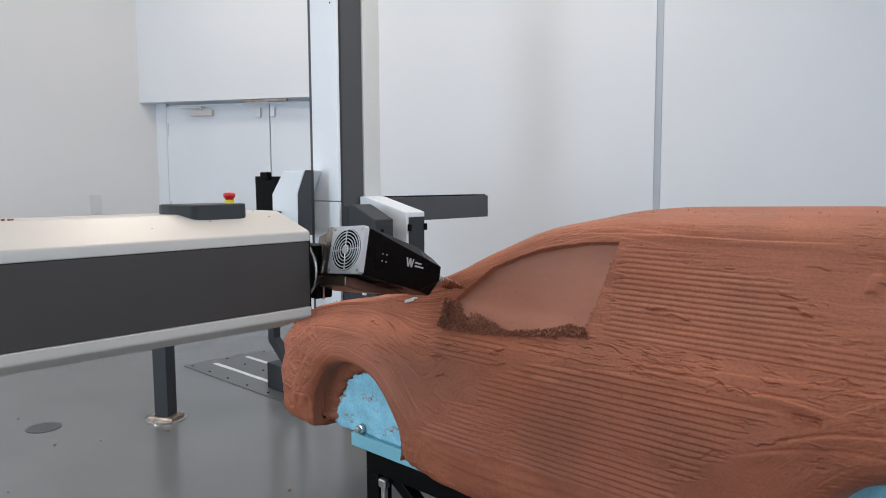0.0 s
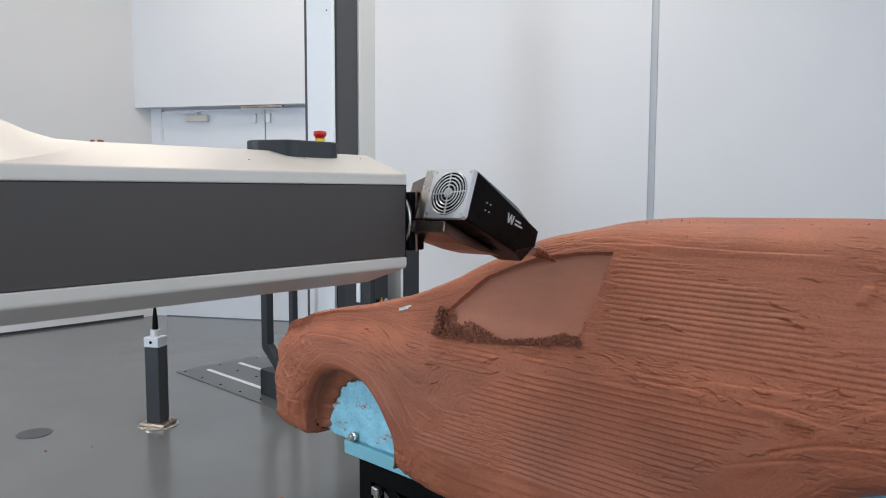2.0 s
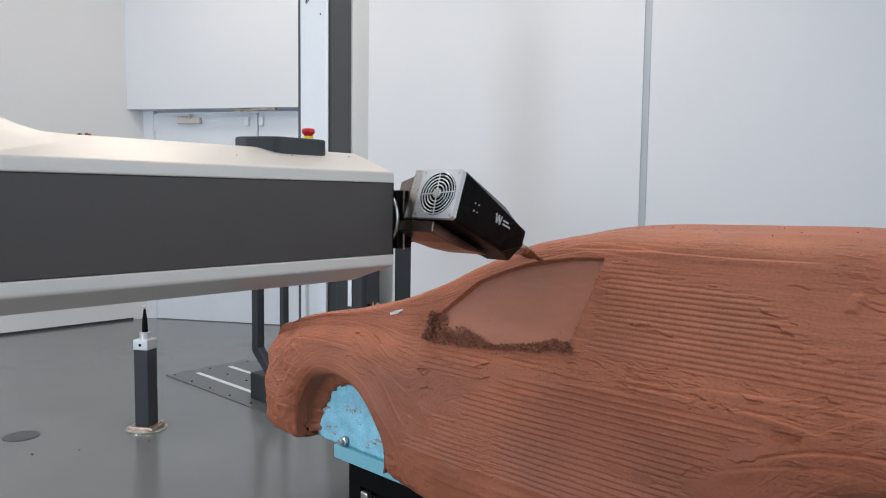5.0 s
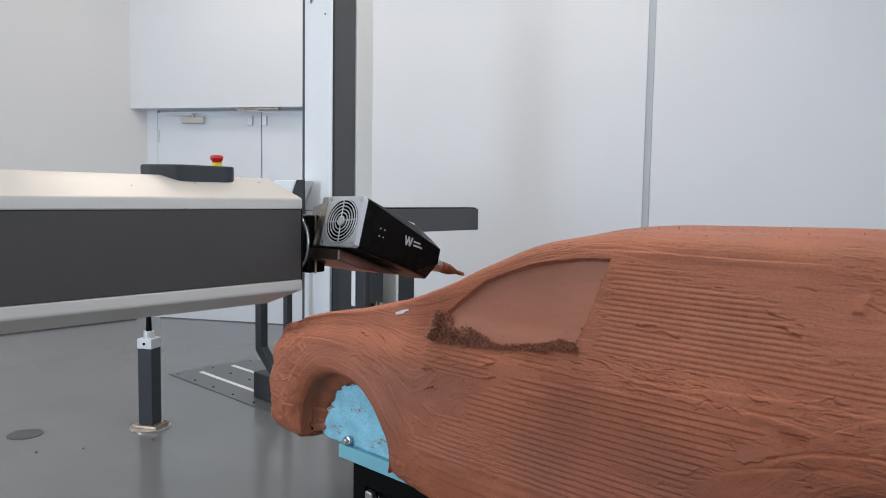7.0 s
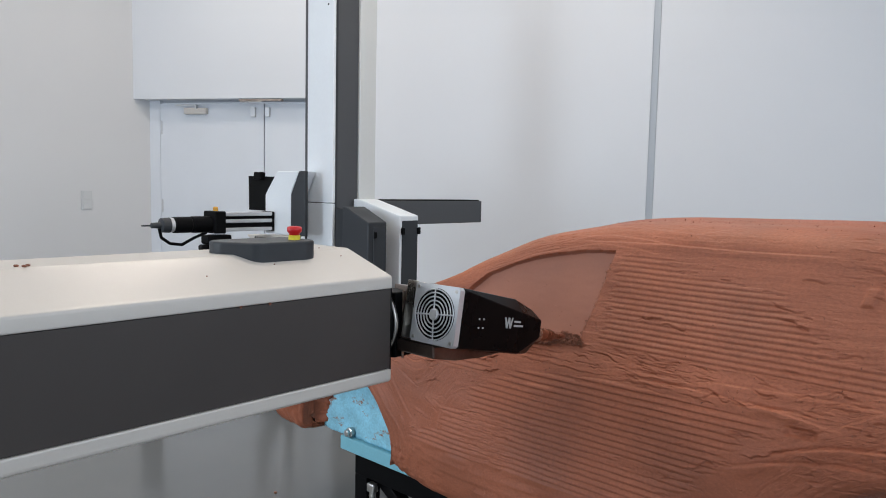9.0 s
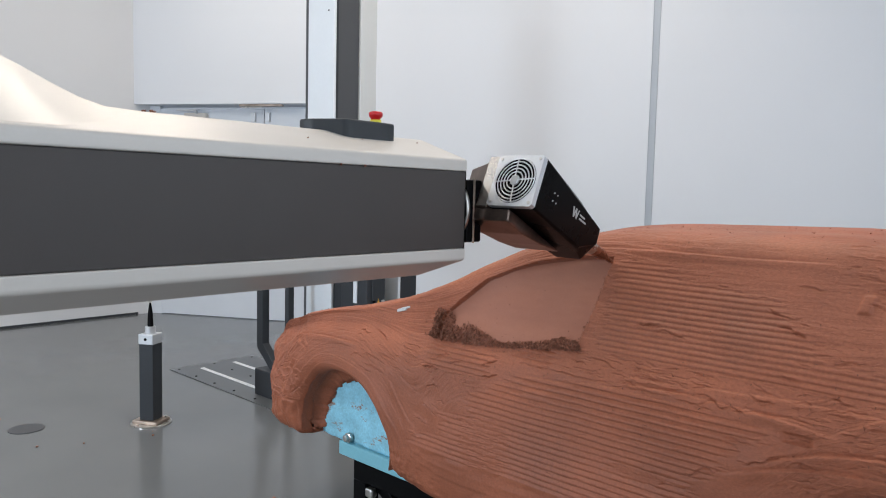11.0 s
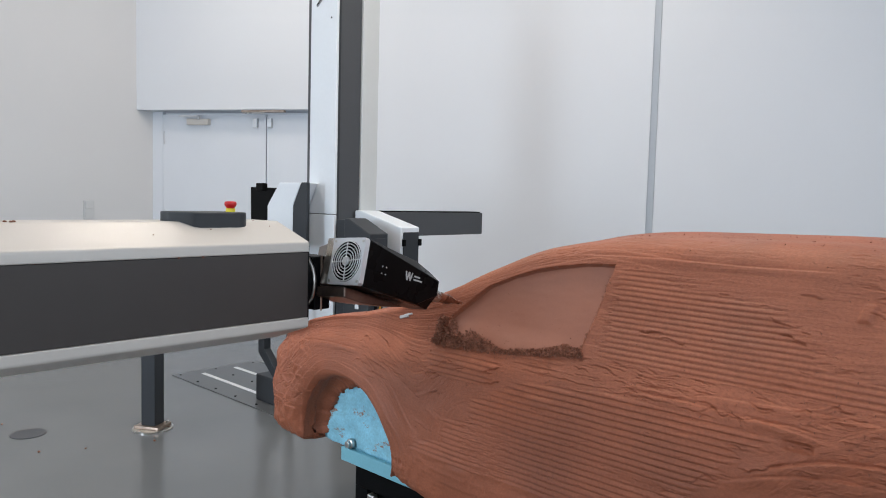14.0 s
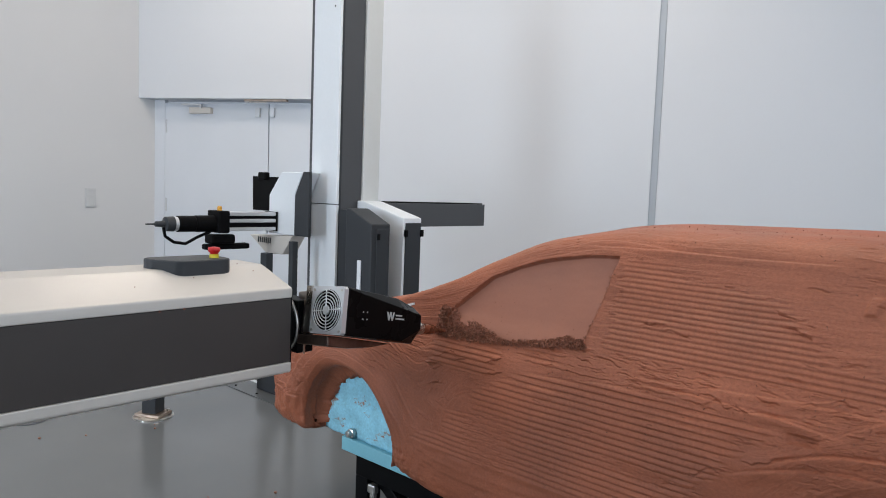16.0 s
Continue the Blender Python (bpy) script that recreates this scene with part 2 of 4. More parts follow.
tagged(part("floor", boxes((-7.4, 3.3, -3.7, 8.6, -0.1, 0.0)), FLOOR), "smooth grey resin floor with soft reflections", "floor", kind="structure")
tagged(part("ceiling", boxes((-7.4, 3.3, -3.7, 8.6, HEIGHT, HEIGHT + 0.15)), WALL), "plain white ceiling", "ceiling", kind="structure")
tagged(part("wall_west", boxes((LEFT_X - 0.15, LEFT_X, -3.6, 3.25, 0, HEIGHT)), WALL_SHADED), "plain white painted wall, darkened in colour for weaker light", "wall", kind="structure")
tagged(part("wall_east", boxes((3.0, 3.15, -3.6, 8.5, 0, HEIGHT)), WALL), "plain white painted wall", "wall", kind="structure")
tagged(part("wall_south", boxes((LEFT_X, 3.0, -3.6, -3.45, 0, HEIGHT)), WALL), "plain white painted wall", "wall", kind="structure")
DOOR_END, DOOR_TOP, SEAM = 2.30, 2.09, 4.833
north = part("wall_north", boxes((DOOR_END, SEAM - 0.029, 0.0, 0.3, 0, HEIGHT), (-0.08, DOOR_END, 0.0, 0.3, DOOR_TOP, HEIGHT),
                                 (SEAM + 0.029, 11.6, 0.006, 0.3, 0, HEIGHT)), WALL)
north.matrix_world = NORTH
tagged(north, "tall white painted wall with a vertical joint", "wall", kind="structure")
strip = part("trim", boxes((SEAM - 0.028, SEAM + 0.028, 0.018, 0.05, 0, HEIGHT), bevel=0.002), JOINT)
strip.matrix_world = NORTH
tagged(strip, "grey vertical joint strip in the wall", "trim", kind="structure")

# double door in its niche under the lintel
NICHE = 0.14


def door_leaf(x0, x1, hinge_side):
    leaf = thing("door", NORTH @ pose(x0, NICHE, 0), "white painted double-door leaf, closed", "door", "leaves of the double door", "structure")
    w = x1 - x0
    part("panel", boxes((0.003, w - 0.003, 0, 0.045, 0.008, DOOR_TOP - 0.03), bevel=0.002), DOOR, leaf)
    for z in (0.25, 1.05, 1.83):
        hx = 0.02 if hinge_side < 0 else w - 0.02
        part("hinge", turned([(0.008, -0.065), (0.008, 0.065)], 10, pose(hx, -0.006, z)), ALU, leaf, "steel door hinge")
    return leaf


jamb = part("trim", boxes((-0.08, 0.115, NICHE, NICHE + 0.06, 0, DOOR_TOP), (2.21, DOOR_END, NICHE, NICHE + 0.06, 0, DOOR_TOP), bevel=0.003), DOOR)
jamb.matrix_world = NORTH
tagged(jamb, "white painted door jamb in the niche", "door frame", kind="structure")
left_leaf = door_leaf(0.115, 1.243, -1)
right_leaf = door_leaf(1.249, 2.21, 1)
closer = thing("door_closer", NORTH @ pose(0.54, NICHE, 1.985), "white door closer on the door head", "door closer")
part("body", boxes((-0.13, 0.11, -0.05, 0.0, -0.03, 0.03), bevel=0.006), WHITE, closer)
part("arm", boxes((-0.20, 0.02, -0.075, -0.06, 0.045, 0.06), (0.005, 0.02, -0.075, -0.04, 0.02, 0.06), bevel=0.002), ALU, closer)
for x in (1.13, 1.28):
    hook = thing("door_hook", NORTH @ pose(x, NICHE, 1.99), "small grey door stay bracket", "bracket", "door stay brackets")
    part("plate", boxes((-0.015, 0.03, -0.03, 0, -0.06, 0.03), bevel=0.003), ALU, hook)
stay = thing("door_stay", NORTH @ pose(1.25, 0.06, DOOR_TOP - 0.02), "grey metal door coordinator rail under the lintel", "rail")
part("rail", boxes((-0.22, 0.22, -0.02, 0.03, 0.0, 0.02), bevel=0.003), DIRTYSTEEL, stay)
part("lever", boxes((-0.20, 0.02, -0.03, -0.02, -0.014, -0.004), bevel=0.002), STEEL, stay)
skirt = part("baseboard", boxes((LEFT_X, LEFT_X + 0.008, -3.4, 3.1, 0.0, 0.022), bevel=0.002), DARK)
tagged(skirt, "dark sealing strip along the wall foot", "baseboard", kind="structure")
switch = thing("wall_socket", pose(LEFT_X, 2.62, 1.10), "white double wall socket", "socket")
part("plate", boxes((0.0, 0.012, -0.05, 0.05, -0.09, 0.09), bevel=0.004), SOCKET, switch)
for z in (-0.045, 0.045):
    part("insert", boxes((0.012, 0.018, -0.034, 0.034, z - 0.034, z + 0.034), bevel=0.003), SOCKET, switch)


# ---- floor details ----
PLATE = mat("floor_sheet", (0.095, 0.10, 0.105), 0.3, grain=0.05, scale=300, stain=0.08, stain_scale=2)
plate = thing("floor_plate", pose(-4.7, 2.30, 0), "dark grey bolted floor plate with two white strips", "floor plate")
part("sheet", boxes((0, 2.6, 0.0, 0.66, 0.0, 0.006), bevel=0.001), PLATE, plate)
for y, x0 in ((0.18, 0.11), (0.44, 0.10)):
    part("strip", boxes((x0, 2.5, y - 0.015, y + 0.015, 0.006, 0.009)), LINEWHITE, plate, "white strip")
for k in range(8):
    for y in (0.04, 0.31, 0.62):
        part("bolt", turned([(0.008, 0.006), (0.008, 0.010)], 8, pose(0.05 + 0.24 * k, y, 0)), BLACK, plate)
disc = thing("drain_cover", pose(-4.04, 1.19, 0), "round grey metal cap set in the floor", "floor cap")
part("lid", turned([(0.085, 0.0), (0.085, 0.003), (0.08, 0.004)], 36), MIDGREY, disc)
rng = random.Random(4)
for k in range(26):
    x, y = rng.uniform(-4.4, -2.2), rng.uniform(0.2, 1.7)
    bit = thing("clay_crumb", pose(x, y, 0, 0, 0, rng.uniform(0, 180)), "small dark clay crumb on the floor", "crumb", "crumbs on the floor")
    r = rng.uniform(0.003, 0.008)
    part("bit", turned([(r * 0.5, 0.0), (r, r * 0.5), (r * 0.6, r)], 6), CRUMB, bit)

# reference post with a probe ball
post = thing("calibration_post", pose(-3.70, 1.70, 0, 0, 0, 30), "dark grey square post with a white-tipped probe", "post")
part("flange", turned([(0.105, 0.0), (0.105, 0.006), (0.10, 0.008)], 40), STEEL, post, "round steel floor flange")
part("foot", boxes((-0.075, 0.075, -0.06, 0.06, 0.008, 0.025), bevel=0.003), DIRTYSTEEL, post)
part("column", boxes((-0.042, 0.042, -0.042, 0.042, 0.025, 0.44), bevel=0.004), DARK, post)
part("head", boxes((-0.044, 0.044, -0.044, 0.044, 0.44, 0.495), bevel=0.004), ALU, post, "machined aluminium head")
part("collar", turned([(0.028, 0.495), (0.028, 0.53), (0.024, 0.533)], 24), ALU, post)
part("stem", turned([(0.016, 0.533), (0.013, 0.60), (0.007, 0.645), (0.004, 0.66)], 16), BLACK, post)
part("ball", turned([(0.002, 0.658), (0.007, 0.661), (0.010, 0.668), (0.007, 0.675), (0.001, 0.678)], 16), WHITE, post, "white ball")
for dx in (-0.06, 0.06):
    part("bolt", turned([(0.009, 0.025), (0.009, 0.033)], 6, pose(dx, 0.045, 0)), STEEL, post)
for dz in (0.468,):
    part("screw", turned([(0.008, 0.0), (0.008, 0.003)], 12, pose(0.0, -0.044, dz, 90)), BLACK, post)


def castor(m):
    c = thing("castor_wheel", m, "small swivel castor with a dark tyre", "castor")
    part("tyre", moved(turned([(0.03, -0.012), (0.035, -0.009), (0.035, 0.009), (0.03, 0.012)], 20), pose(0, 0, 0.035, 90)), BLACK, c)
    part("fork", boxes((-0.03, 0.03, -0.02, -0.014, 0.02, 0.085), (-0.03, 0.03, 0.014, 0.02, 0.02, 0.085), (-0.03, 0.03, -0.02, 0.02, 0.08, 0.09), bevel=0.002), ALU, c)
    return c


castor(pose(-6.35, 1.60, 0, 0, 0, 20))


# ---- far measuring machine ----
PR_Y = -0.33


def far_machine():
    cx0, cx1, cy0, cy1 = -3.62, -3.34, 2.64, 2.975
    col = thing("machine_column", pose(0, 0, 0), "tall white and dark grey measuring machine column", "machine")
    top = 2.68
    part("front_cover", boxes((cx0 + 0.03, cx1, cy0, cy0 + 0.02, 1.18, top), bevel=0.004), COLWHITE, col, "white lacquered cover")
    part("front_cover", boxes((cx0 + 0.03, cx1, cy0, cy0 + 0.02, 0.1, 1.176), bevel=0.004), COLWHITE, col, "white lacquered cover")
    part("edge_strip", boxes((cx0, cx0 + 0.03, cy0 + 0.004, cy1, 0.1, top), bevel=0.004), MIDGREY, col, "grey edge strip")
    part("guide", boxes((cx0 + 0.03, cx1 - 0.012, cy0 + 0.022, cy0 + 0.20, 0.1, top)), MIDGREY, col, "dark grey guideway")
    part("guide_rib", boxes((cx1 - 0.012, cx1 - 0.002, cy0 + 0.022, cy0 + 0.036, 0.1, top)), DARK, col)
    part("back_cover", boxes((cx0 + 0.03, cx1, cy0 + 0.205, cy1, 1.18, top), bevel=0.004), BACKWHITE, col, "light grey rear cover")
    part("back_cover", boxes((cx0 + 0.03, cx1, cy0 + 0.205, cy1, 0.1, 1.176), bevel=0.004), BACKWHITE, col, "light grey rear cover")
    part("base", boxes((cx0 - 0.05, cx1 + 0.43, cy0 - 0.1, cy1 + 0.1, 0.006, 0.1), bevel=0.005), DARK, col)
    part("screw", moved(turned([(0.006, 0), (0.006, 0.002)], 10), pose(cx1 - 0.05, cy0, 2.34, 90)), DARK, col)
    # slanted mark on the cover
    zigzag = ((-3.535, 2.432), (-3.463, 2.485), (-3.513, 2.515), (-3.463, 2.553), (-3.505, 2.583), (-3.463, 2.615))
    for (xa, za), (xb, zb) in zip(zigzag, zigzag[1:]):
        long, tilt = math.hypot(xb - xa, zb - za), -math.degrees(math.atan2(zb - za, xb - xa))
        for off, thick in ((0.0, 0.0045), (-0.012, 0.002)):
            part("mark", moved(boxes((-long / 2, long / 2, -0.002, 0, off - thick, off + thick), bevel=0.001), pose((xa + xb) / 2, cy0 - 0.0005, (za + zb) / 2, 0, tilt, 0)), BLACK, col, "dark printed emblem stroke")
    # electric cabinets at the foot
    grey = thing("control_cabinet", pose(0, 0, 0), "dark grey control cabinet with a sloping top", "cabinet")
    part("body", prism([(-3.135, 0.1), (-2.915, 0.1), (-2.915, 1.085), (-3.10, 1.165), (-3.135, 1.165)], "y", 2.55, 2.688, 0.006), DARK, grey)
    part("cable_duct", boxes((-3.338, -3.137, 2.66, 2.72, 0.1, 1.15), bevel=0.004), DARK, grey)
    part("door", boxes((-2.915, -2.908, 2.585, 2.68, 0.2, 1.06), bevel=0.003), DARK, grey)
    part("handle", boxes((-3.02, -2.99, 2.540, 2.549, 0.66, 0.88), bevel=0.003), COLWHITE, grey, "pale recessed handle")
    for z in (1.015, 0.665):
        part("latch", boxes((-2.908, -2.897, 2.585, 2.602, z - 0.018, z + 0.018), bevel=0.003), BLACK, grey)
    part("warning_sign", prism([(2.615, 0.645), (2.645, 0.645), (2.630, 0.69)], "x", -2.908, -2.905), ORANGE, grey, "orange warning triangle")
    part("lock", moved(turned([(0.013, 0), (0.013, 0.006)], 16), Matrix.Translation((-2.908, 2.663, 0.668)) @ X_AXIS), ALU, grey, "round metal lock")
    white = thing("machine_cabinet", pose(0, 0, 0), "white cabinet with sloping top and black door", "cabinet")
    part("body", prism([(-3.338, 0.1), (-2.926, 0.1), (-2.926, 1.118), (-3.28, 1.205), (-3.338, 1.205)], "y", 2.80, 2.948, 0.006), COLWHITE, white)
    part("door", boxes((-2.926, -2.918, 2.815, 2.938, 0.2, 1.09), bevel=0.003), DARK, white, "black cabinet door")
    for y in (2.813, 2.940):
        for z in (1.03, 0.64):
            part("latch", boxes((-2.922, -2.905, y - 0.010, y + 0.010, z - 0.02, z + 0.02), bevel=0.003), BLACK, white)
    # rear end of the horizontal arm
    arm = thing("horizontal_arm", pose(0, 0, 0), "dark grey horizontal arm of the far machine", "machine arm")
    part("tube", boxes((-3.44, -3.30, 2.978, 3.97, 1.04, 1.195), bevel=0.004), MIDGREY, arm)
    part("end_cap", boxes((-3.44, -3.30, 3.97, 3.978, 1.04, 1.195), bevel=0.003), DARK, arm)
    part("rail", boxes((-3.43, -3.31, 3.04, 3.96, 1.195, 1.203)), BLACK, arm)
    # arm front with its probe, which points along -y
    head = thing("probe_carriage", pose(-3.80, 2.5, 1.055), "white and dark probe carriage in front of the column", "machine head")
    part("side_plate", prism([(0.235, -0.075), (0.375, -0.075), (0.375, 0.31), (0.32, 0.31), (0.24, 0.17)], "y", 0.0, 0.025, 0.004), DARK, head, "dark folded side plate")
    part("housing", prism([(-0.04, -0.075), (0.232, -0.075), (0.232, 0.175), (0.312, 0.308), (0.09, 0.308), (-0.04, 0.165)], "y", 0.004, 0.13, 0.005), COLWHITE, head, "white folded housing")
    part("tray", prism([(-0.25, -0.10), (0.22, -0.08), (0.12, -0.20), (-0.06, -0.205)], "y", 0.0, 0.10, 0.004), WHITE, head)
    for k in range(7):
        part("slot", boxes((-0.15 + 0.022 * k, -0.141 + 0.022 * k, -0.004, 0.004, -0.14, -0.105)), DARK, head)
    part("shield", prism([(-0.27, 0.06), (-0.05, 0.06), (-0.05, 0.16), (0.075, 0.275), (-0.275, 0.28)], "y", 0.03, 0.045, 0.003), BLACK, head, "black bent shield")
    part("knob", boxes((-0.17, -0.09, 0.0, 0.04, 0.255, 0.305), bevel=0.008), BLACK, head)
    for z0 in (-0.055, -0.005, 0.035):
        part("profile", boxes((-0.06, 0.06, PR_Y, -0.0, z0, z0 + 0.022), bevel=0.004), ALU, head, "extruded aluminium profile")
    part("profile_core", boxes((-0.05, 0.05, PR_Y + 0.004, -0.004, -0.05, 0.05)), BLACK, head)
    part("end_block", boxes((-0.07, 0.07, PR_Y - 0.07, PR_Y, -0.065, 0.065), bevel=0.008), BLACK, head)
    part("end_cap", boxes((-0.065, 0.065, -0.012, 0.0, -0.06, 0.06), bevel=0.004), BLACK, head)
    part("button", turned([(0.014, 0.065), (0.014, 0.085), (0.010, 0.09)], 16, pose(0.0, PR_Y - 0.03, 0)), ORANGE, head, "orange button")
    axis = Matrix.Translation((0, PR_Y - 0.07, -0.012)) @ Matrix.Rotation(radians(90), 4, "X")
    part("motor", turned([(0.048, 0.0), (0.048, 0.11), (0.042, 0.12), (0.046, 0.125), (0.046, 0.22), (0.04, 0.225)], 24, axis), BLACK, head)
    part("spindle_ring", turned([(0.041, 0.225), (0.041, 0.245)], 24, axis), ALU, head)
    part("spindle", turned([(0.043, 0.245), (0.040, 0.29), (0.018, 0.295), (0.015, 0.345), (0.005, 0.347), (0.004, 0.40)], 20, axis), DARK, head)
    c = PR_Y - 0.37
    part("cable", tube([(0, c, -0.03), (0, c + 0.01, -0.08), (0, c + 0.06, -0.115), (0, c + 0.13, -0.125), (0, c + 0.20, -0.09), (0, c + 0.28, -0.06)], 0.009), BLACK, head)
    part("lower_motor", boxes((-0.05, 0.05, PR_Y - 0.10, PR_Y + 0.05, -0.13, -0.075), bevel=0.012), BLACK, head)
    part("lower_tube", boxes((-0.03, 0.03, PR_Y - 0.13, PR_Y + 0.16, -0.165, -0.13), bevel=0.012), BLACK, head)
    # floor standing frame in front
    frame_ob = thing("support_frame", pose(0, 0, 0), "dark grey steel support frame with a box foot", "frame")
    part("post", boxes((-3.80, -3.735, 2.42, 2.47, 0.30, 0.86), bevel=0.004), DARK, frame_ob)
    part("brace", prism([(-3.80, 0.30), (-3.735, 0.33), (-3.56, 0.17), (-3.64, 0.17)], "y", 2.42, 2.47, 0.003), DARK, frame_ob)
    part("foot", boxes((-3.79, -3.50, 2.40, 2.60, 0.006, 0.17), bevel=0.006), DARK, frame_ob)
    part("post", boxes((-3.53, -3.49, 2.44, 2.48, 0.17, 0.95), bevel=0.004), DARK, frame_ob)


far_machine()


# ---- clay car model ----
CAR_Y, MID_Y = 1.372, 1.82
noise_rng = np.random.RandomState(7)
TABLES = [noise_rng.rand(256, 256) for _ in range(6)]


def vnoise(x, y, k):
    """Smooth noise from -1 to 1 on a lattice."""
    t = TABLES[k % 6]
    xi, yi = np.floor(x).astype(int), np.floor(y).astype(int)
    fx, fy = x - xi, y - yi
    fx, fy = fx * fx * (3 - 2 * fx), fy * fy * (3 - 2 * fy)
    a, b = t[xi % 256, yi % 256], t[(xi + 1) % 256, yi % 256]
    c, d = t[xi % 256, (yi + 1) % 256], t[(xi + 1) % 256, (yi + 1) % 256]
    return 2 * ((a * (1 - fx) + b * fx) * (1 - fy) + (c * (1 - fx) + d * fx) * fy) - 1


def smooth(e0, e1, v):
    t = np.clip((v - e0) / (e1 - e0), 0, 1)
    return t * t * (3 - 2 * t)


def band(v, a, b, soft):
    return smooth(a - soft, a + soft, v) * (1 - smooth(b - soft, b + soft, v))


def along(x, *rows):
    xs, vs = zip(*rows)
    return np.interp(x, xs, vs)


def soft_along(x, *rows):
    """Rows of (x, value), rounded at the corners."""
    out = 0
    for off, w in ((-0.06, 0.15), (-0.03, 0.2), (0, 0.3), (0.03, 0.2), (0.06, 0.15)):
        out = out + w * along(x + off, *rows)
    return out


ARCHES = ((-1.70, 0.50, 0.222), (-0.125, 0.53, 0.255))
STEP = 0.0032


def car_sections(x):
    zb = soft_along(x, (-2.26, 0.66), (-2.15, 0.755), (-2.05, 0.795), (-1.95, 0.825), (-1.8, 0.855), (-1.65, 0.868), (-1.4, 0.885), (-0.9, 0.915), (0, 0.95), (0.42, 0.93))
    zt = soft_along(x, (-2.26, 0.68), (-2.15, 0.785), (-2.05, 0.834), (-1.95, 0.872), (-1.8, 0.908), (-1.66, 0.928), (-1.5, 0.975), (-1.367, 1.03), (-1.18, 1.13),
                    (-1.08, 1.17), (-0.965, 1.20), (-0.83, 1.215), (-0.35, 1.225), (0, 1.20), (0.42, 1.08))
    zr = soft_along(x, (-2.26, 0.60), (-2.15, 0.502), (-2.05, 0.447), (-1.95, 0.436), (-1.85, 0.49), (-1.50, 0.475), (-1.42, 0.434), (-1.33, 0.420), (-1.2, 0.412), (-0.5, 0.415), (0.42, 0.49))
    yo = CAR_Y + 0.26 * np.clip((-2.03 - x) / 0.21, 0, 1.1) ** 2.2 + 0.2 * np.clip((x - 0.1) / 0.32, 0, 1) ** 2
    h, g = zb - zr, 0.86 * (zt - zb)
    half = MID_Y - yo
    ky = [yo + 0.20, yo + 0.07, yo + 0.02, yo + 0.002, yo, yo + 0.018, yo + 0.05, yo + 0.05 + 0.15 * g, yo + 0.05 + 0.30 * g, yo + 0.05 + 0.46 * g,
          yo + 0.05 + 0.46 * g + 0.055, yo + 0.62 * half + 0.10 * g, yo + 0.82 * half, np.full_like(x, MID_Y)]
    kz = [zr + 0.01, zr, zr + 0.03, zr + 0.33 * h, zr + 0.62 * h, zr + 0.86 * h, zb, zb + 0.33 * g, zb + 0.66 * g, zb + g,
          zb + g + 0.10 * (zt - zb), zt - 0.006, zt - 0.001, zt]
    return np.stack(ky, 1), np.stack(kz, 1)


def catmull(p, counts):
    """Points along the knots p (columns x knots), counts per span."""
    k = p.shape[1]
    cols = []
    for i in range(k - 1):
        p0, p1, p2, p3 = p[:, max(i - 1, 0)], p[:, i], p[:, i + 1], p[:, min(i + 2, k - 1)]
        for t in np.arange(counts[i]) / counts[i]:
            cols.append(0.5 * (2 * p1 + (p2 - p0) * t + (2 * p0 - 5 * p1 + 4 * p2 - p3) * t * t + (3 * p1 - p0 - 3 * p2 + p3) * t ** 3))
    cols.append(p[:, -1])
    return np.stack(cols, 1)


# the window that is being cut, as upper and lower edge over x
def window_top(x):
    return along(x, (-1.33, 0.90), (-1.315, 0.955), (-1.21, 1.049), (-1.14, 1.081), (-1.076, 1.104), (-1.0, 1.121), (-0.93, 1.131), (-0.845, 1.136), (-0.6, 1.136))


def window_bottom(x):
    return along(x, (-1.33, 0.885), (-1.2, 0.885), (-1.03, 0.906), (-0.88, 0.925), (-0.6, 0.93))


def window_rear(z):
    return -0.884 + (z - 0.92) * 0.19


def in_window(x, z):
    rag = 0.004 * vnoise(x * 60, z * 60, 1)
    return smooth(-0.001, 0.001, window_top(x) - z + 0.25 * rag) * smooth(-0.004, 0.006, z - window_bottom(x) + rag) * smooth(-0.002, 0.002, window_rear(z) - x + 0.6 * rag) * smooth(-1.328, -1.322, x)


def crease(x, y, k):
    return np.abs(vnoise(x, y, k)) - 0.33


def flow(x, c):
    """Along and across the drawn strokes: level on the flanks, turning round the wheel arches."""
    u, v = x + 0 * c, c + 0.10 * smooth(-1.2, -1.75, x) * (x + 1.2)
    return u, v


def flow_field(x, z, c):
    u, v = flow(x, c)
    for cx, cz, r in ARCHES:
        dx, dz = x - cx, z - cz
        rho, ang = np.sqrt(dx * dx + dz * dz), np.arctan2(dx, dz)
        near = 1 - smooth(r + 0.08, r + 0.36, rho)
        u = u * (1 - near) + near * (cx + ang * 1.2 * r)
        v = v * (1 - near) + near * (cz + rho)
    return u, v


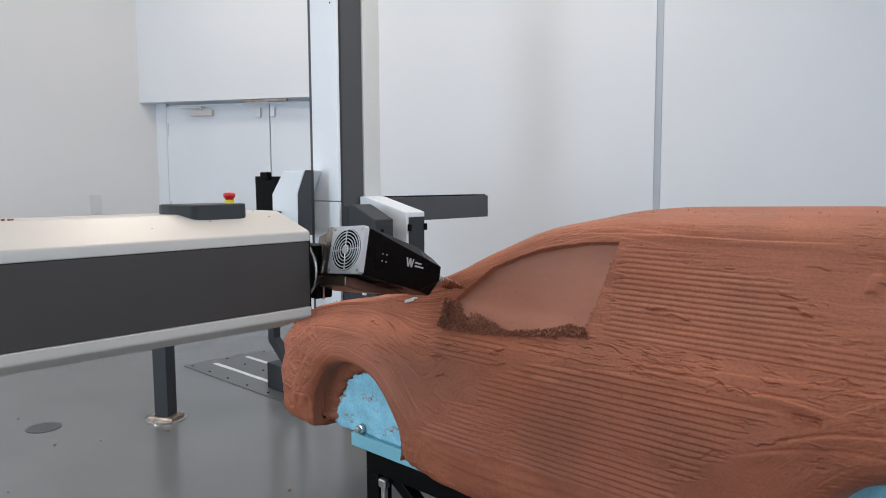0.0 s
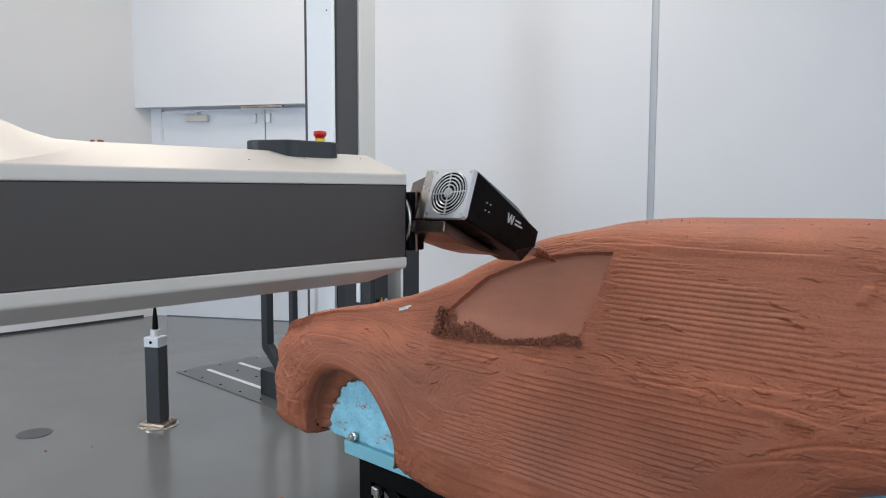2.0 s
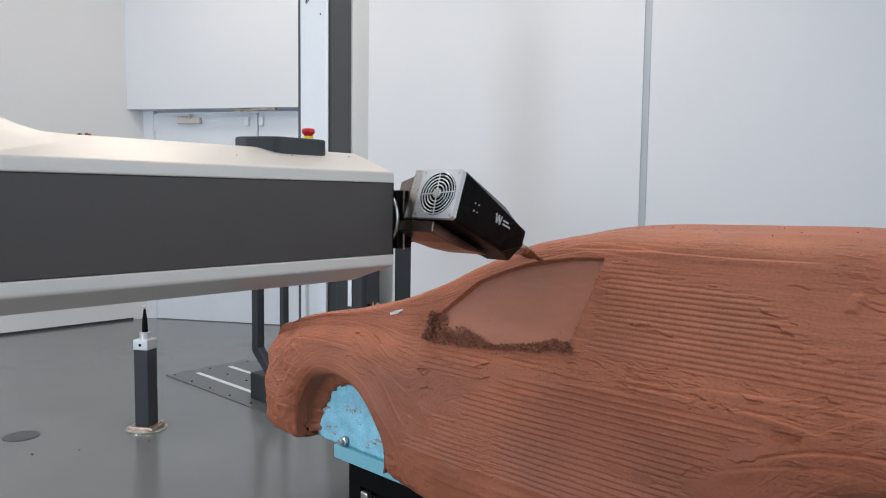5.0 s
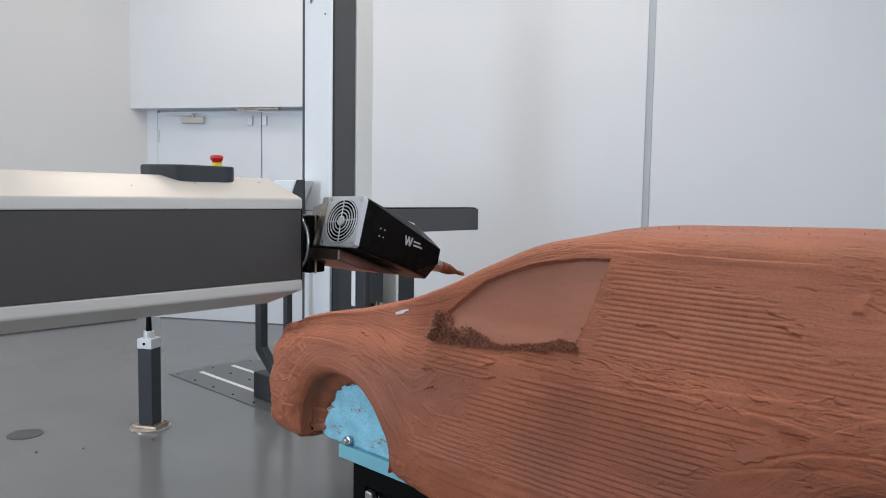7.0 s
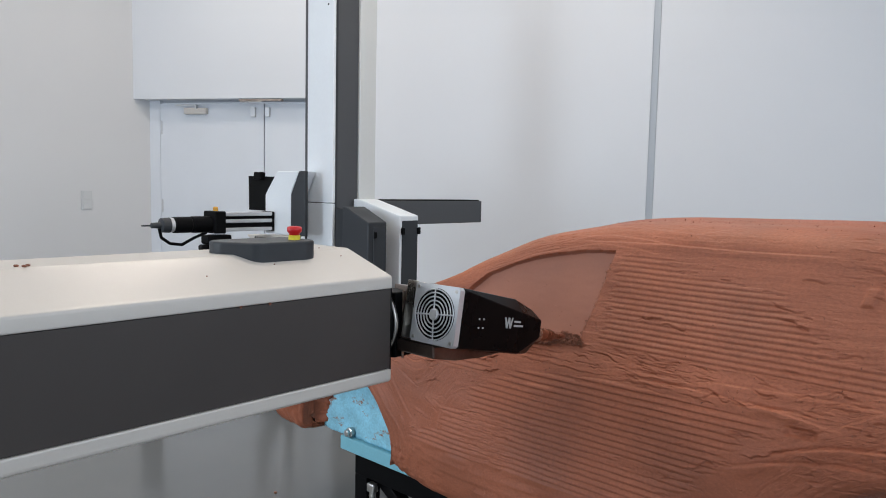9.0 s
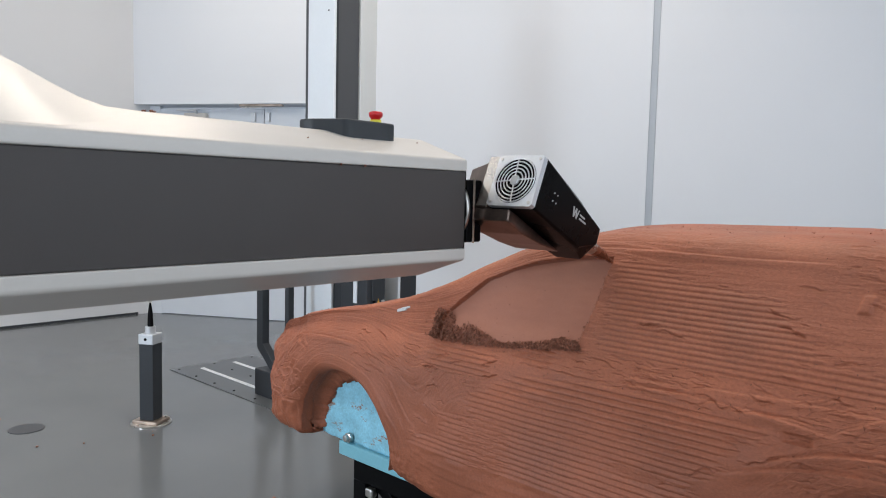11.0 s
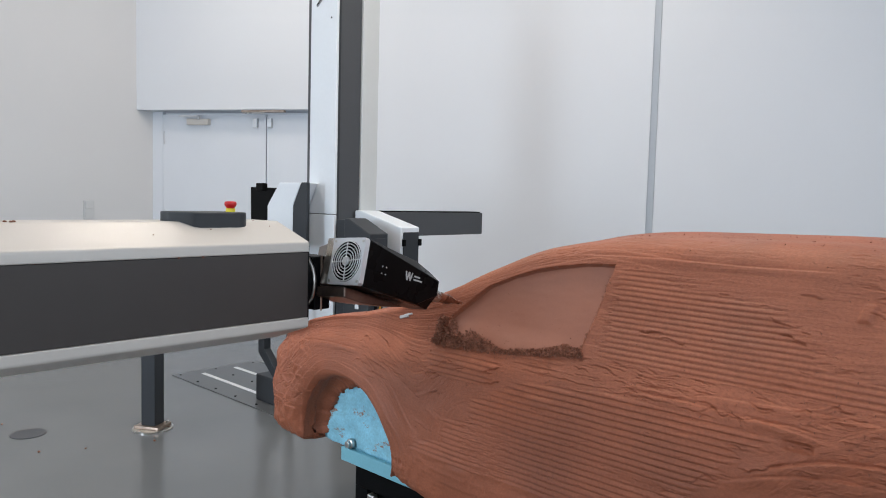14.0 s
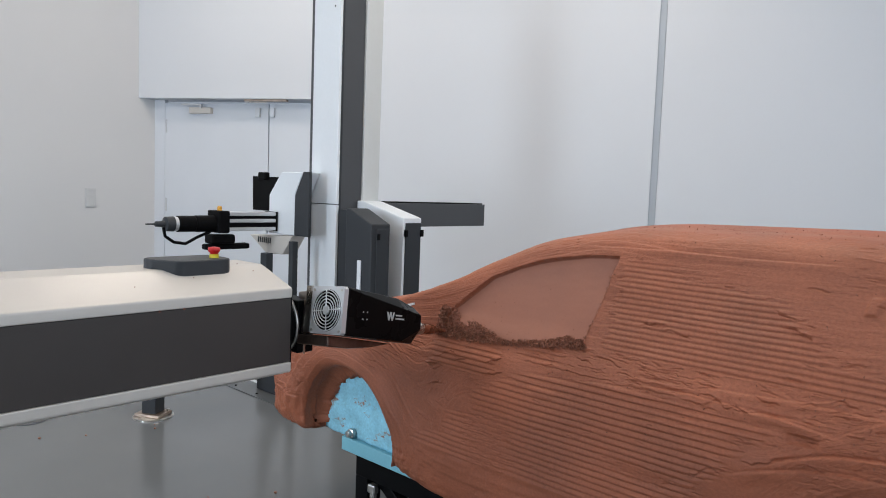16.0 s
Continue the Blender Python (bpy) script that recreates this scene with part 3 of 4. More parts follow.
def groove_zones(x, z):
    """Where the toothed scraper has gone: lower door, belt, upper quarter."""
    ragged = 0.06 * vnoise(z * 52, x * 2, 3)
    low_top = along(x, (-1.3, 0.80), (-1.05, 0.832), (-0.77, 0.862), (-0.45, 0.848))
    low = (1 - smooth(-0.003, 0.003, z - low_top)) * smooth(0.424, 0.432, z) * smooth(-1.05, -1.00, x + ragged - 1.22 * (z - 0.845))
    low = low * (1 - smooth(-0.47, -0.43, x + 0.5 * ragged - 0.9 * np.minimum(z - 0.84, 0)))
    low = low * (1 - 0.8 * smooth(0.62, 0.8, vnoise(x * 2.7 + 4, z * 6, 4)))
    low = low * (1 - 0.9 * band(x - 0.8 * (z - 0.69), -0.76, -0.62, 0.03) * band(z, 0.672, 0.705, 0.01))
    mid = band(z, 0.866, 0.912, 0.005) * band(x + 0.6 * ragged, -1.05, -0.64, 0.02) * (1 - smooth(0.1, 0.4, vnoise(x * 6, z * 9, 5)))
    mid = np.maximum(mid, band(z + 0.02 * vnoise(x * 5, z * 3, 2), 0.802, 0.874, 0.006) * band(x + 0.5 * ragged, -1.33, -1.12, 0.01))
    up = band(z, 0.925, 1.132, 0.006) * smooth(-0.835, -0.80, x + 0.35 * ragged) * (1 - smooth(-0.40, -0.35, x + 0.8 * ragged + 1.7 * (z - 1.03)))
    up = up * (1 - 0.85 * smooth(0.52, 0.72, vnoise(x * 3.2, z * 8, 0)))
    return low, mid, up


def tears():
    """Short torn lips: x, z, length, tilt, drop, width."""
    r = random.Random(23)
    rows = [(-1.303, 0.693, 0.05, -0.5, 0.008, 0.022), (-1.335, 0.656, 0.06, -0.3, 0.007, 0.02), (-1.36, 0.608, 0.05, -0.2, 0.007, 0.02), (-1.45, 0.527, 0.07, -0.15, 0.008, 0.02),
            (-1.42, 0.50, 0.06, -0.1, 0.007, 0.018), (-1.118, 0.853, 0.05, 0.5, 0.007, 0.014), (-1.108, 0.822, 0.05, 0.3, 0.007, 0.014), (-1.316, 0.808, 0.06, 0.1, 0.006, 0.014),
            (-1.26, 0.84, 0.12, 0.05, 0.005, 0.014), (-1.30, 0.757, 0.05, 0.3, 0.006, 0.016), (-0.72, 1.0, 0.06, 0.2, 0.006, 0.012), (-0.66, 0.992, 0.07, -0.15, 0.005, 0.012),
            (-0.80, 0.905, 0.07, -0.08, 0.0035, 0.006), (-0.70, 0.897, 0.06, -0.12, 0.0035, 0.006), (-0.52, 0.872, 0.10, -0.06, 0.005, 0.012),
            (-0.45, 1.06, 0.05, -0.2, 0.006, 0.012), (-0.42, 1.03, 0.06, -0.3, 0.006, 0.014), (-0.55, 0.74, 0.08, 0.4, 0.005, 0.014), (-0.44, 0.79, 0.08, 0.4, 0.006, 0.016)]
    for _ in range(110):   # belt, below and behind the window
        rows.append((r.uniform(-1.02, -0.55), r.uniform(0.862, 0.925), r.uniform(0.012, 0.05), r.uniform(-0.15, 0.05), r.uniform(0.001, 0.0028), r.uniform(0.002, 0.0035)))
    for _ in range(90):   # rear quarter
        q = (r.uniform(-0.55, 0.1), r.uniform(0.80, 1.12), r.uniform(0.015, 0.055), r.uniform(-0.25, 0.12), r.uniform(0.002, 0.005), r.uniform(0.002, 0.0045))
        if q[0] > -0.42 or not 0.93 < q[1] < 1.125:
            rows.append(q)
    for _ in range(34):   # wing
        rows.append((r.uniform(-1.62, -1.30), r.uniform(0.74, 0.86), r.uniform(0.02, 0.08), r.uniform(-0.6, -0.1), r.uniform(0.002, 0.004), r.uniform(0.003, 0.008)))
    for _ in range(30):   # nose
        rows.append((r.uniform(-2.15, -1.9), r.uniform(0.52, 0.80), r.uniform(0.02, 0.05), r.uniform(0.4, 1.3), r.uniform(0.003, 0.006), r.uniform(0.005, 0.010)))
    for _ in range(30):   # door
        rows.append((r.uniform(-1.3, -0.5), r.uniform(0.5, 0.83), r.uniform(0.01, 0.03), r.uniform(-0.3, 0.2), r.uniform(0.002, 0.004), r.uniform(0.003, 0.006)))
    return rows


def clay_relief(x, z, y, c):
    """Height of the clay over the plain form, outwards."""
    inside = in_window(x, z)
    roof = smooth(CAR_Y + 0.16, CAR_Y + 0.24, y)
    u, v = flow_field(x, z, c)
    # broad hand-laid unevenness
    d = 0.0050 * vnoise(x * 5, z * 9, 0) + 0.0018 * vnoise(x * 13, z * 26, 2)
    nose = smooth(-1.86, -1.98, x)
    d = d + nose * (0.008 * vnoise(x * 11, z * 9, 4) + 0.005 * vnoise(x * 26, z * 22, 1) + 0.0025 * vnoise(x * 60, z * 48, 3))
    # folds that run outwards over the front of the wheel arch
    dx, dz = x - ARCHES[0][0], z - ARCHES[0][1]
    rho, ang = np.sqrt(dx * dx + dz * dz), np.arctan2(dx, dz)
    s = ang * 13 + 1.3 * vnoise(rho * 14, ang * 3, 2) + 0.5 * vnoise(rho * 40, ang * 9, 4)
    fold = (s % 1.0) * (1 - smooth(0.82, 1.0, s % 1.0)) - 0.4
    d = d + smooth(-1.84, -1.93, x) * (1 - smooth(0.80, 0.84, z)) * (0.0050 * crease(ang * 4 + 0.7 * vnoise(x * 18, z * 18, 1), rho * 34, 2) + 0.003 * crease(ang * 9, rho * 80, 5))
    d = d + 0.0045 * fold * smooth(-1.80, -1.90, x) * smooth(-0.5, 0.4, vnoise(rho * 9, np.floor(s) * 5.3, 1)) * (1 - smooth(0.80, 0.84, z))
    # drawn strokes: layers that overlap, each ending in a crisp lip
    warp = vnoise(u * 4, v * 5, 3)
    strokes = 0
    for pitch, height, seed in ((0.026, 0.0036, 0), (0.0135, 0.0021, 3), (0.0065, 0.0009, 5)):
        s = v / pitch + 1.1 * vnoise(u * 3.1, v * 9, seed) + 0.35 * vnoise(u * 9, v * 22, seed + 1)
        f, lane = s % 1.0, np.floor(s)
        on = smooth(-0.25, 0.35, vnoise(u * 3.7 + lane * 3.77, lane * 7.31, seed + 2))
        strokes = strokes + height * on * (f * (1 - smooth(0.86, 1.0, f)) - 0.4)
    smear = 0.0015 * crease(u * 5 + warp, v * 46 + 0.8 * warp, 4) + 0.0010 * crease(u * 9 + warp, v * 105, 5)
    for cx, cz, r in ARCHES:
        rho = np.sqrt((x - cx) ** 2 + (z - cz) ** 2)
        d = d + 0.006 * np.exp(-((rho - r - 0.03) / 0.03) ** 2) * (0.7 + 0.6 * vnoise(u * 9, rho * 0 + 3.3, 4))
    # grooves of the toothed scraper: narrow cuts between wide soft ridges
    wob = 0.004 * vnoise(x * 1.6, z * 2, 1) + 0.0005 * vnoise(x * 14, z * 14, 2)
    low, mid, up = groove_zones(x, z)
    grooved = np.maximum(np.maximum(low, up), mid)
    for zone, pitch, tilt, deep in ((low, 0.0143, -0.01, 0.0050), (mid, 0.0135, 0.0, 0.0040), (up, 0.0116, 0.0, 0.0034)):
        f = ((z + wob + tilt * (x + 1)) / pitch) % 1.0
        d = d + zone * deep * (smooth(0.0, 0.16, f) * (1 - smooth(0.40, 1.0, f) * 0.80) - 0.6)
    calm = smooth(-0.45, 0.35, vnoise(x * 3, z * 5, 5))
    wing = smooth(-1.15, -1.35, x) + 0.2 * nose
    d = d + (strokes * (0.6 + 0.4 * wing) * (0.25 + 0.75 * np.maximum(calm, 0.7 * wing)) + smear * (0.2 + 0.7 * calm)) * (1 - 0.92 * grooved) * (1 - 0.65 * roof)
    # torn edges and flakes, most where the scraper stopped
    edge = 4 * grooved * (1 - grooved)
    t = vnoise(x * 26 + warp, c * 300, 1) + 0.5 * vnoise(x * 70, c * 420, 3)
    where = (0.7 * smooth(0.1, 0.5, vnoise(x * 3.7, z * 6 + 2, 2)) + edge) * (1 - 0.8 * roof) * (1 - 0.8 * grooved) * (1 - 0.7 * smooth(-0.95, -1.1, x) * smooth(0.93, 0.98, z)) * (1 - 0.6 * wing)
    d = d + 0.0022 * smooth(0.66, 0.74, t) * np.clip(where, 0, 1) - 0.0045 * smooth(0.70, 0.80, -t) * np.clip(where, 0, 1)
    for tx, tz, long, tilt, drop, wide in tears():
        i0, i1 = (int(np.clip((q + 2.25) / STEP, 0, len(x))) for q in (tx - long, tx + long))
        if i1 - i0 < 2:
            continue
        ax, az = x[i0:i1] - tx, z[i0:i1] - tz
        b = az - tilt * ax + (ax / long) ** 2 * 0.25 * long + 0.09 * long * vnoise(x[i0:i1] * 46, z[i0:i1] * 0 + tx * 31, 2) + 0.0028 * vnoise(x[i0:i1] * 130, z[i0:i1] * 0 + tz * 57, 4)
        on = np.clip(1.6 * (1 - (2 * ax / long) ** 2), 0, 1) * (y[i0:i1] < CAR_Y + 0.25)
        d[i0:i1] = d[i0:i1] + on * drop * (0.5 * smooth(-0.001, 0.001, b) * np.exp(-np.clip(b, 0, 1) / (0.3 * wide + 0.001)) - 1.1 * np.exp(-((b + 0.0010) / 0.0013) ** 2))
    # long creases: from (x, z) to (x, z), sag, drop, width
    for x0, z0, x1, z1, sag, drop, wide in ((-0.72, 0.870, -0.30, 0.852, 0.012, 0.0035, 0.025), (-0.60, 0.893, -0.16, 0.900, 0.006, 0.002, 0.015),
                                            (-0.50, 0.862, -0.33, 0.862, 0.010, 0.004, 0.02), (-0.46, 0.775, -0.12, 0.835, 0.025, 0.005, 0.03),
                                            (-0.52, 0.735, -0.22, 0.800, 0.018, 0.004, 0.03), (-0.95, 1.152, -0.35, 1.156, 0.004, 0.003, 0.015),
                                            (-1.95, 0.795, -1.62, 0.812, 0.012, 0.005, 0.02), (-1.50, 0.80, -1.36, 0.62, -0.02, 0.004, 0.03)):
        tt = np.clip((x - x0) / (x1 - x0), 0, 1)
        line = z0 + (z1 - z0) * tt + sag * 4 * tt * (1 - tt) + 0.002 * vnoise(x * 18, z * 0 + x0 * 9, 5)
        cut = band(x, x0 + 0.04, x1 - 0.04, 0.05)
        d = d + cut * drop * (smooth(-wide, 0, z - line) * (1 - smooth(0, 0.005, z - line)) - 0.5 * np.exp(-((z - line - 0.005) / 0.003) ** 2))
    # small dent in the rear quarter, a sampling patch on the door, a loose flake behind the window
    d = d - 0.006 * band(x, -0.405, -0.355, 0.004) * band(z, 0.834, 0.850, 0.003)
    d = d + 0.004 * band(x, -0.99, -0.92, 0.010) * band(z, 0.797, 0.817, 0.006)
    d = d + 0.006 * band(x - 0.25 * (z - 1.09), -0.312, -0.292, 0.003) * band(z, 1.075, 1.108, 0.004)
    floor_depth = -0.009 * smooth(0.90, 0.97, z) * (1 - 0.45 * smooth(-1.0, -0.9, x)) - 0.004
    return d * (1 - inside) + inside * (floor_depth + 0.0002 * vnoise(x * 30, z * 90, 2))


def build_car():
    car = thing("clay_car_model", pose(0, 0, 0), "half-scale brown clay car model on a blue foam core, partly milled", "clay model")
    x = np.arange(-2.25, 0.421, STEP)
    ky, kz = car_sections(x)
    counts = [6, 6, 16, 92, 82, 66, 54, 58, 58, 46, 20, 16, 10]
    y, z = catmull(ky, counts), catmull(kz, counts)
    gx = np.repeat(x[:, None], y.shape[1], 1)

    def normals(px, py, pz):
        ax, ay, az = (np.gradient(v, axis=0) for v in (px, py, pz))
        bx, by, bz = (np.gradient(v, axis=1) for v in (px, py, pz))
        n = np.stack([ay * bz - az * by, az * bx - ax * bz, ax * by - ay * bx], -1)
        n = n / np.maximum(np.linalg.norm(n, axis=-1, keepdims=True), 1e-9)
        return n

    n = normals(gx, y, z)
    flip = np.sign((n[..., 1] * (y - MID_Y) + n[..., 2] * (z - 0.8)).mean())
    n = n * flip
    lane = np.repeat(z[int((-0.5 + 2.25) / STEP)][None, :], len(x), 0) + 0.6 * np.clip(y - CAR_Y - 0.25, 0, 1)
    d = clay_relief(gx, z, y, lane) * (1 - smooth(MID_Y - 0.10, MID_Y - 0.01, y))
    px, py, pz = gx + n[..., 0] * d, y + n[..., 1] * d, z + n[..., 2] * d
    # wheel arches: what lies inside the circle turns inwards as the arch's wall
    for cx, cz, r in ARCHES:
        dx, dz = gx - cx, z - cz
        ang = np.arctan2(dz, dx)
        roll = 0.02 + 0.072 * smooth(0.0, 0.9, -np.cos(ang))
        rim = r * (1 + 0.02 * vnoise(ang * 4, ang * 0 + 1.7, 3))
        rho = np.sqrt(dx * dx + dz * dz)
        q = np.clip(1 - (rho - rim) / roll, 0, 1)
        py = np.where((y < CAR_Y + 0.2) & (rho >= rim), py + 0.8 * roll * (1 - np.sqrt(1 - 0.98 * q * q)), py)
        low = (y < CAR_Y + 0.25) & (z < cz + rim) & (rho < rim)
        depth = (rim - rho)
        lip = np.clip(depth / 0.02, 0, 1)
        px = np.where(low, cx + np.cos(ang) * (rim * (1 - 0.22 * depth / r) + 0.008 * lip + 0.006 * crease(ang * 3, depth * 60, 2)), px)
        pz = np.where(low, cz + np.sin(ang) * (rim * (1 - 0.22 * depth / r) + 0.008 * lip + 0.006 * crease(ang * 3, depth * 60, 4)), pz)
        py = np.where(low, CAR_Y + 0.69 * roll + 0.26 * np.clip(depth / r, 0, 1), py)
    rows, cols = px.shape
    verts = np.stack([px, py, pz], -1).reshape(-1, 3)
    idx = np.arange(rows * cols).reshape(rows, cols)
    faces = np.stack([idx[:-1, :-1], idx[1:, :-1], idx[1:, 1:], idx[:-1, 1:]], -1).reshape(-1, 4)
    # far side, coarser
    sx, sc = np.arange(0, rows, 6), np.r_[np.arange(0, cols - 1, 6), cols - 1]
    far = np.stack([gx[sx][:, sc], 2 * MID_Y - y[sx][:, sc], z[sx][:, sc]], -1)
    base = len(verts)
    fi = base + np.arange(len(sx) * len(sc)).reshape(len(sx), len(sc))
    ff = np.stack([fi[:-1, 1:], fi[1:, 1:], fi[1:, :-1], fi[:-1, :-1]], -1).reshape(-1, 4)
    verts = np.concatenate([verts, far.reshape(-1, 3)])
    faces = np.concatenate([faces, ff])
    # ends
    ends = [np.r_[idx[0], fi[0][::-1]].tolist(), np.r_[idx[-1][::-1], fi[-1]].tolist()]
    data = bpy.data.meshes.new("clay_body")
    data.from_pydata(verts.tolist(), [], faces.tolist() + ends)
    win = in_window(gx, z)
    corners = np.stack([win[:-1, :-1], win[1:, :-1], win[1:, 1:], win[:-1, 1:]])
    soft = np.ones(len(data.polygons), dtype=bool)
    soft[:(rows - 1) * (cols - 1)] = ((corners.max(0) - corners.min(0)) < 0.05).reshape(-1)
    data.polygons.foreach_set("use_smooth", soft)
    fu, fv = flow_field(gx, z, lane)
    uv = np.zeros((len(verts), 2))
    uv[:rows * cols] = np.stack([fu, fv], -1).reshape(-1, 2)
    uv[rows * cols:] = verts[rows * cols:][:, [0, 2]]
    corner = np.zeros(len(data.loops), dtype=np.int32)
    data.loops.foreach_get("vertex_index", corner)
    data.uv_layers.new(name="strokes").data.foreach_set("uv", uv[corner].reshape(-1))
    rough = np.ones(len(verts))
    rough[:rows * cols] = ((1 - 0.8 * np.maximum.reduce(groove_zones(gx, z))) * (0.35 + 0.65 * smooth(-0.3, 0.4, vnoise(gx * 3, z * 5, 5)))).reshape(-1)
    data.attributes.new("torn", "FLOAT", "POINT").data.foreach_set("value", rough)
    data.materials.append(CLAY)
    data.materials.append(MILLED)
    cut = (in_window(gx, z) > 0.5) & (y < CAR_Y + 0.3)
    slot = np.zeros(len(data.polygons), dtype=np.int32)
    slot[:(rows - 1) * (cols - 1)] = cut[:-1, :-1].reshape(-1)
    data.polygons.foreach_set("material_index", slot)
    mesh_object("clay_body", data, car, "brown industrial clay skin with scraper grooves")

    # foam core that shows in the wheel arches
    def foam(x0, x1, z0, z1, y0):
        bm = bmesh.new()
        nx, nz = 46, 34
        grid = []
        for i in range(nx + 1):
            row = []
            for k in range(nz + 1):
                fx, fz = x0 + (x1 - x0) * i / nx, z0 + (z1 - z0) * k / nz
                bulge = 0.012 * noise.noise((fx * 9, fz * 9, 1)) + 0.005 * noise.noise((fx * 40, fz * 26, 4)) + 0.010 * math.floor(2.4 * (fz - z0) / (z1 - z0))
                row.append(bm.verts.new((fx, y0 + bulge, fz)))
            grid.append(row)
        for i in range(nx):
            for k in range(nz):
                bm.faces.new((grid[i][k], grid[i + 1][k], grid[i + 1][k + 1], grid[i][k + 1]))
        rim = [e for e in bm.edges if e.is_boundary]
        made = bmesh.ops.extrude_edge_only(bm, edges=rim)["geom"]
        bmesh.ops.translate(bm, vec=(0, 0.25, 0), verts=[v for v in made if isinstance(v, bmesh.types.BMVert)])
        return part("foam_core", bm, FOAM, car, "light blue foam smeared with clay", smooth=True)

    foam(-1.93, -1.44, 0.452, 0.690, 1.485)
    # clay that laps from the front wheel arch over the foam
    bm = bmesh.new()
    cx, cz, r = ARCHES[0]
    lap = []
    for i in range(121):
        a = radians(188 - 150 * i / 120)
        reach = np.interp(math.degrees(a), (38, 60, 90, 130, 188), (0.01, 0.03, 0.048, 0.042, 0.022))
        reach = reach + 0.012 * noise.noise((a * 9, 1.3, 0)) + 0.012 * noise.noise((a * 34, 2.7, 0)) + 0.006 * noise.noise((a * 110, 5.1, 0))
        row = []
        for k in range(9):
            f = k / 8
            rho = r + 0.006 - (reach + 0.006) * f ** 2.2
            y0 = 1.405 + 0.078 * f ** 0.7 + 0.003 * noise.noise((a * 7, f * 5, 3))
            row.append(bm.verts.new((cx + rho * math.cos(a), y0, cz + rho * math.sin(a))))
        row.append(bm.verts.new((row[-1].co.x, row[-1].co.y + 0.03, row[-1].co.z)))
        lap.append(row)
    for p, q in zip(lap, lap[1:]):
        for k in range(9):
            bm.faces.new((p[k], q[k], q[k + 1], p[k + 1]))
    part("clay_lap", bm, CLAY, car, "ragged clay edge over the foam", smooth=True)
    foam(-0.40, 0.15, 0.497, 0.77, 1.47)
    part("base_board", boxes((-1.81, 0.30, 1.47, 2.17, 0.404, 0.450), bevel=0.003), FOAMBASE, car, "pale blue base board")
    bolt = part("bolt", moved(turned([(0.016, 0.0), (0.016, 0.012), (0.011, 0.014), (0.011, 0.024), (0.008, 0.026)], 18), pose(-1.768, 1.484, 0.468, 90)), STEEL, car, "steel mounting bolt")
    # windscreen chip where the core shows
    i = int((-1.491 + 2.25) / STEP)
    k = 248 + int(np.argmin(np.abs(pz[i, 248:520] - 0.936)))
    out = Vector(n[i, k]).normalized()
    run = Vector((0.94, 0.0, 0.30))
    run = (run - out * run.dot(out)).normalized()
    bare = Matrix((run, out.cross(run), out)).transposed().to_4x4()
    bare.translation = Vector((px[i, k], py[i, k], pz[i, k])) + out * 0.001
    part("bare_patch", moved(boxes((-0.024, 0.012, -0.006, 0.004, -0.003, 0.003), (-0.006, 0.026, -0.001, 0.006, -0.003, 0.0025), bevel=0.002), bare), ALU, car, "bare silvery patch at the windscreen foot")

    stand = thing("model_stand", pose(0, 0, 0), "black steel tube stand under the model", "stand")
    for y0 in (1.48, 2.08):
        part("long_beam", boxes((-1.745, 0.25, y0, y0 + 0.06, 0.335, 0.402), bevel=0.003), BLACK, stand)
        for x0 in (-1.745, -0.75, 0.19):
            part("leg", boxes((x0, x0 + 0.06, y0, y0 + 0.06, 0.02, 0.335), bevel=0.003), BLACK, stand)
            part("foot_pad", turned([(0.045, 0.0), (0.045, 0.012), (0.02, 0.02)], 20, pose(x0 + 0.03, y0 + 0.03, 0)), DARK, stand)
        part("long_beam", boxes((-1.745, 0.25, y0 + 0.004, y0 + 0.056, 0.10, 0.15), bevel=0.003), BLACK, stand)
    for x0 in (-1.745, -0.75, 0.19):
        part("cross_beam", boxes((x0 + 0.002, x0 + 0.058, 1.54, 2.08, 0.338, 0.399), bevel=0.003), BLACK, stand)
    part("brace", moved(boxes((-0.28, 0.28, 0.0, 0.04, -0.02, 0.02), bevel=0.003), pose(-1.45, 1.49, 0.22, 0, 33, 0)), BLACK, stand)
    part("clamp", boxes((-1.655, -1.637, 1.462, 1.48, 0.22, 0.32), (-1.662, -1.630, 1.458, 1.482, 0.305, 0.335), bevel=0.005), STEEL, stand, "steel clamp screw")

    # shavings heaped along the lower edge of the cut, and crumbs on the skin
    def surface(ax, az):
        i = int(np.clip((ax + 2.25) / STEP, 0, rows - 1))
        k = int(np.argmin(np.abs(pz[i, 248:488] - az))) + 248
        return px[i, k], py[i, k], pz[i, k], n[i, k]

    rnd = random.Random(11)

    def curl(bm, c, size):
        m = Matrix.Translation(c) @ Euler((rnd.uniform(0, 6.3), rnd.uniform(0, 6.3), rnd.uniform(0, 6.3))).to_matrix().to_4x4()
        k = rnd.uniform(0.5, 1.3)
        lo = []
        for j in range(4):
            a = k * (j - 1.5)
            lo.append([bm.verts.new(m @ Vector((size * math.sin(a), s * size * 0.32, size * (1 - math.cos(a)) + h * size * 0.16))) for s, h in ((-1, 0), (1, 0), (1, 1), (-1, 1))])
        for p, q in zip(lo, lo[1:]):
            for j in range(4):
                bm.faces.new((p[j], p[(j + 1) % 4], q[(j + 1) % 4], q[j]))
        bm.faces.new(lo[0])
        bm.faces.new(list(reversed(lo[-1])))

    bm = bmesh.new()
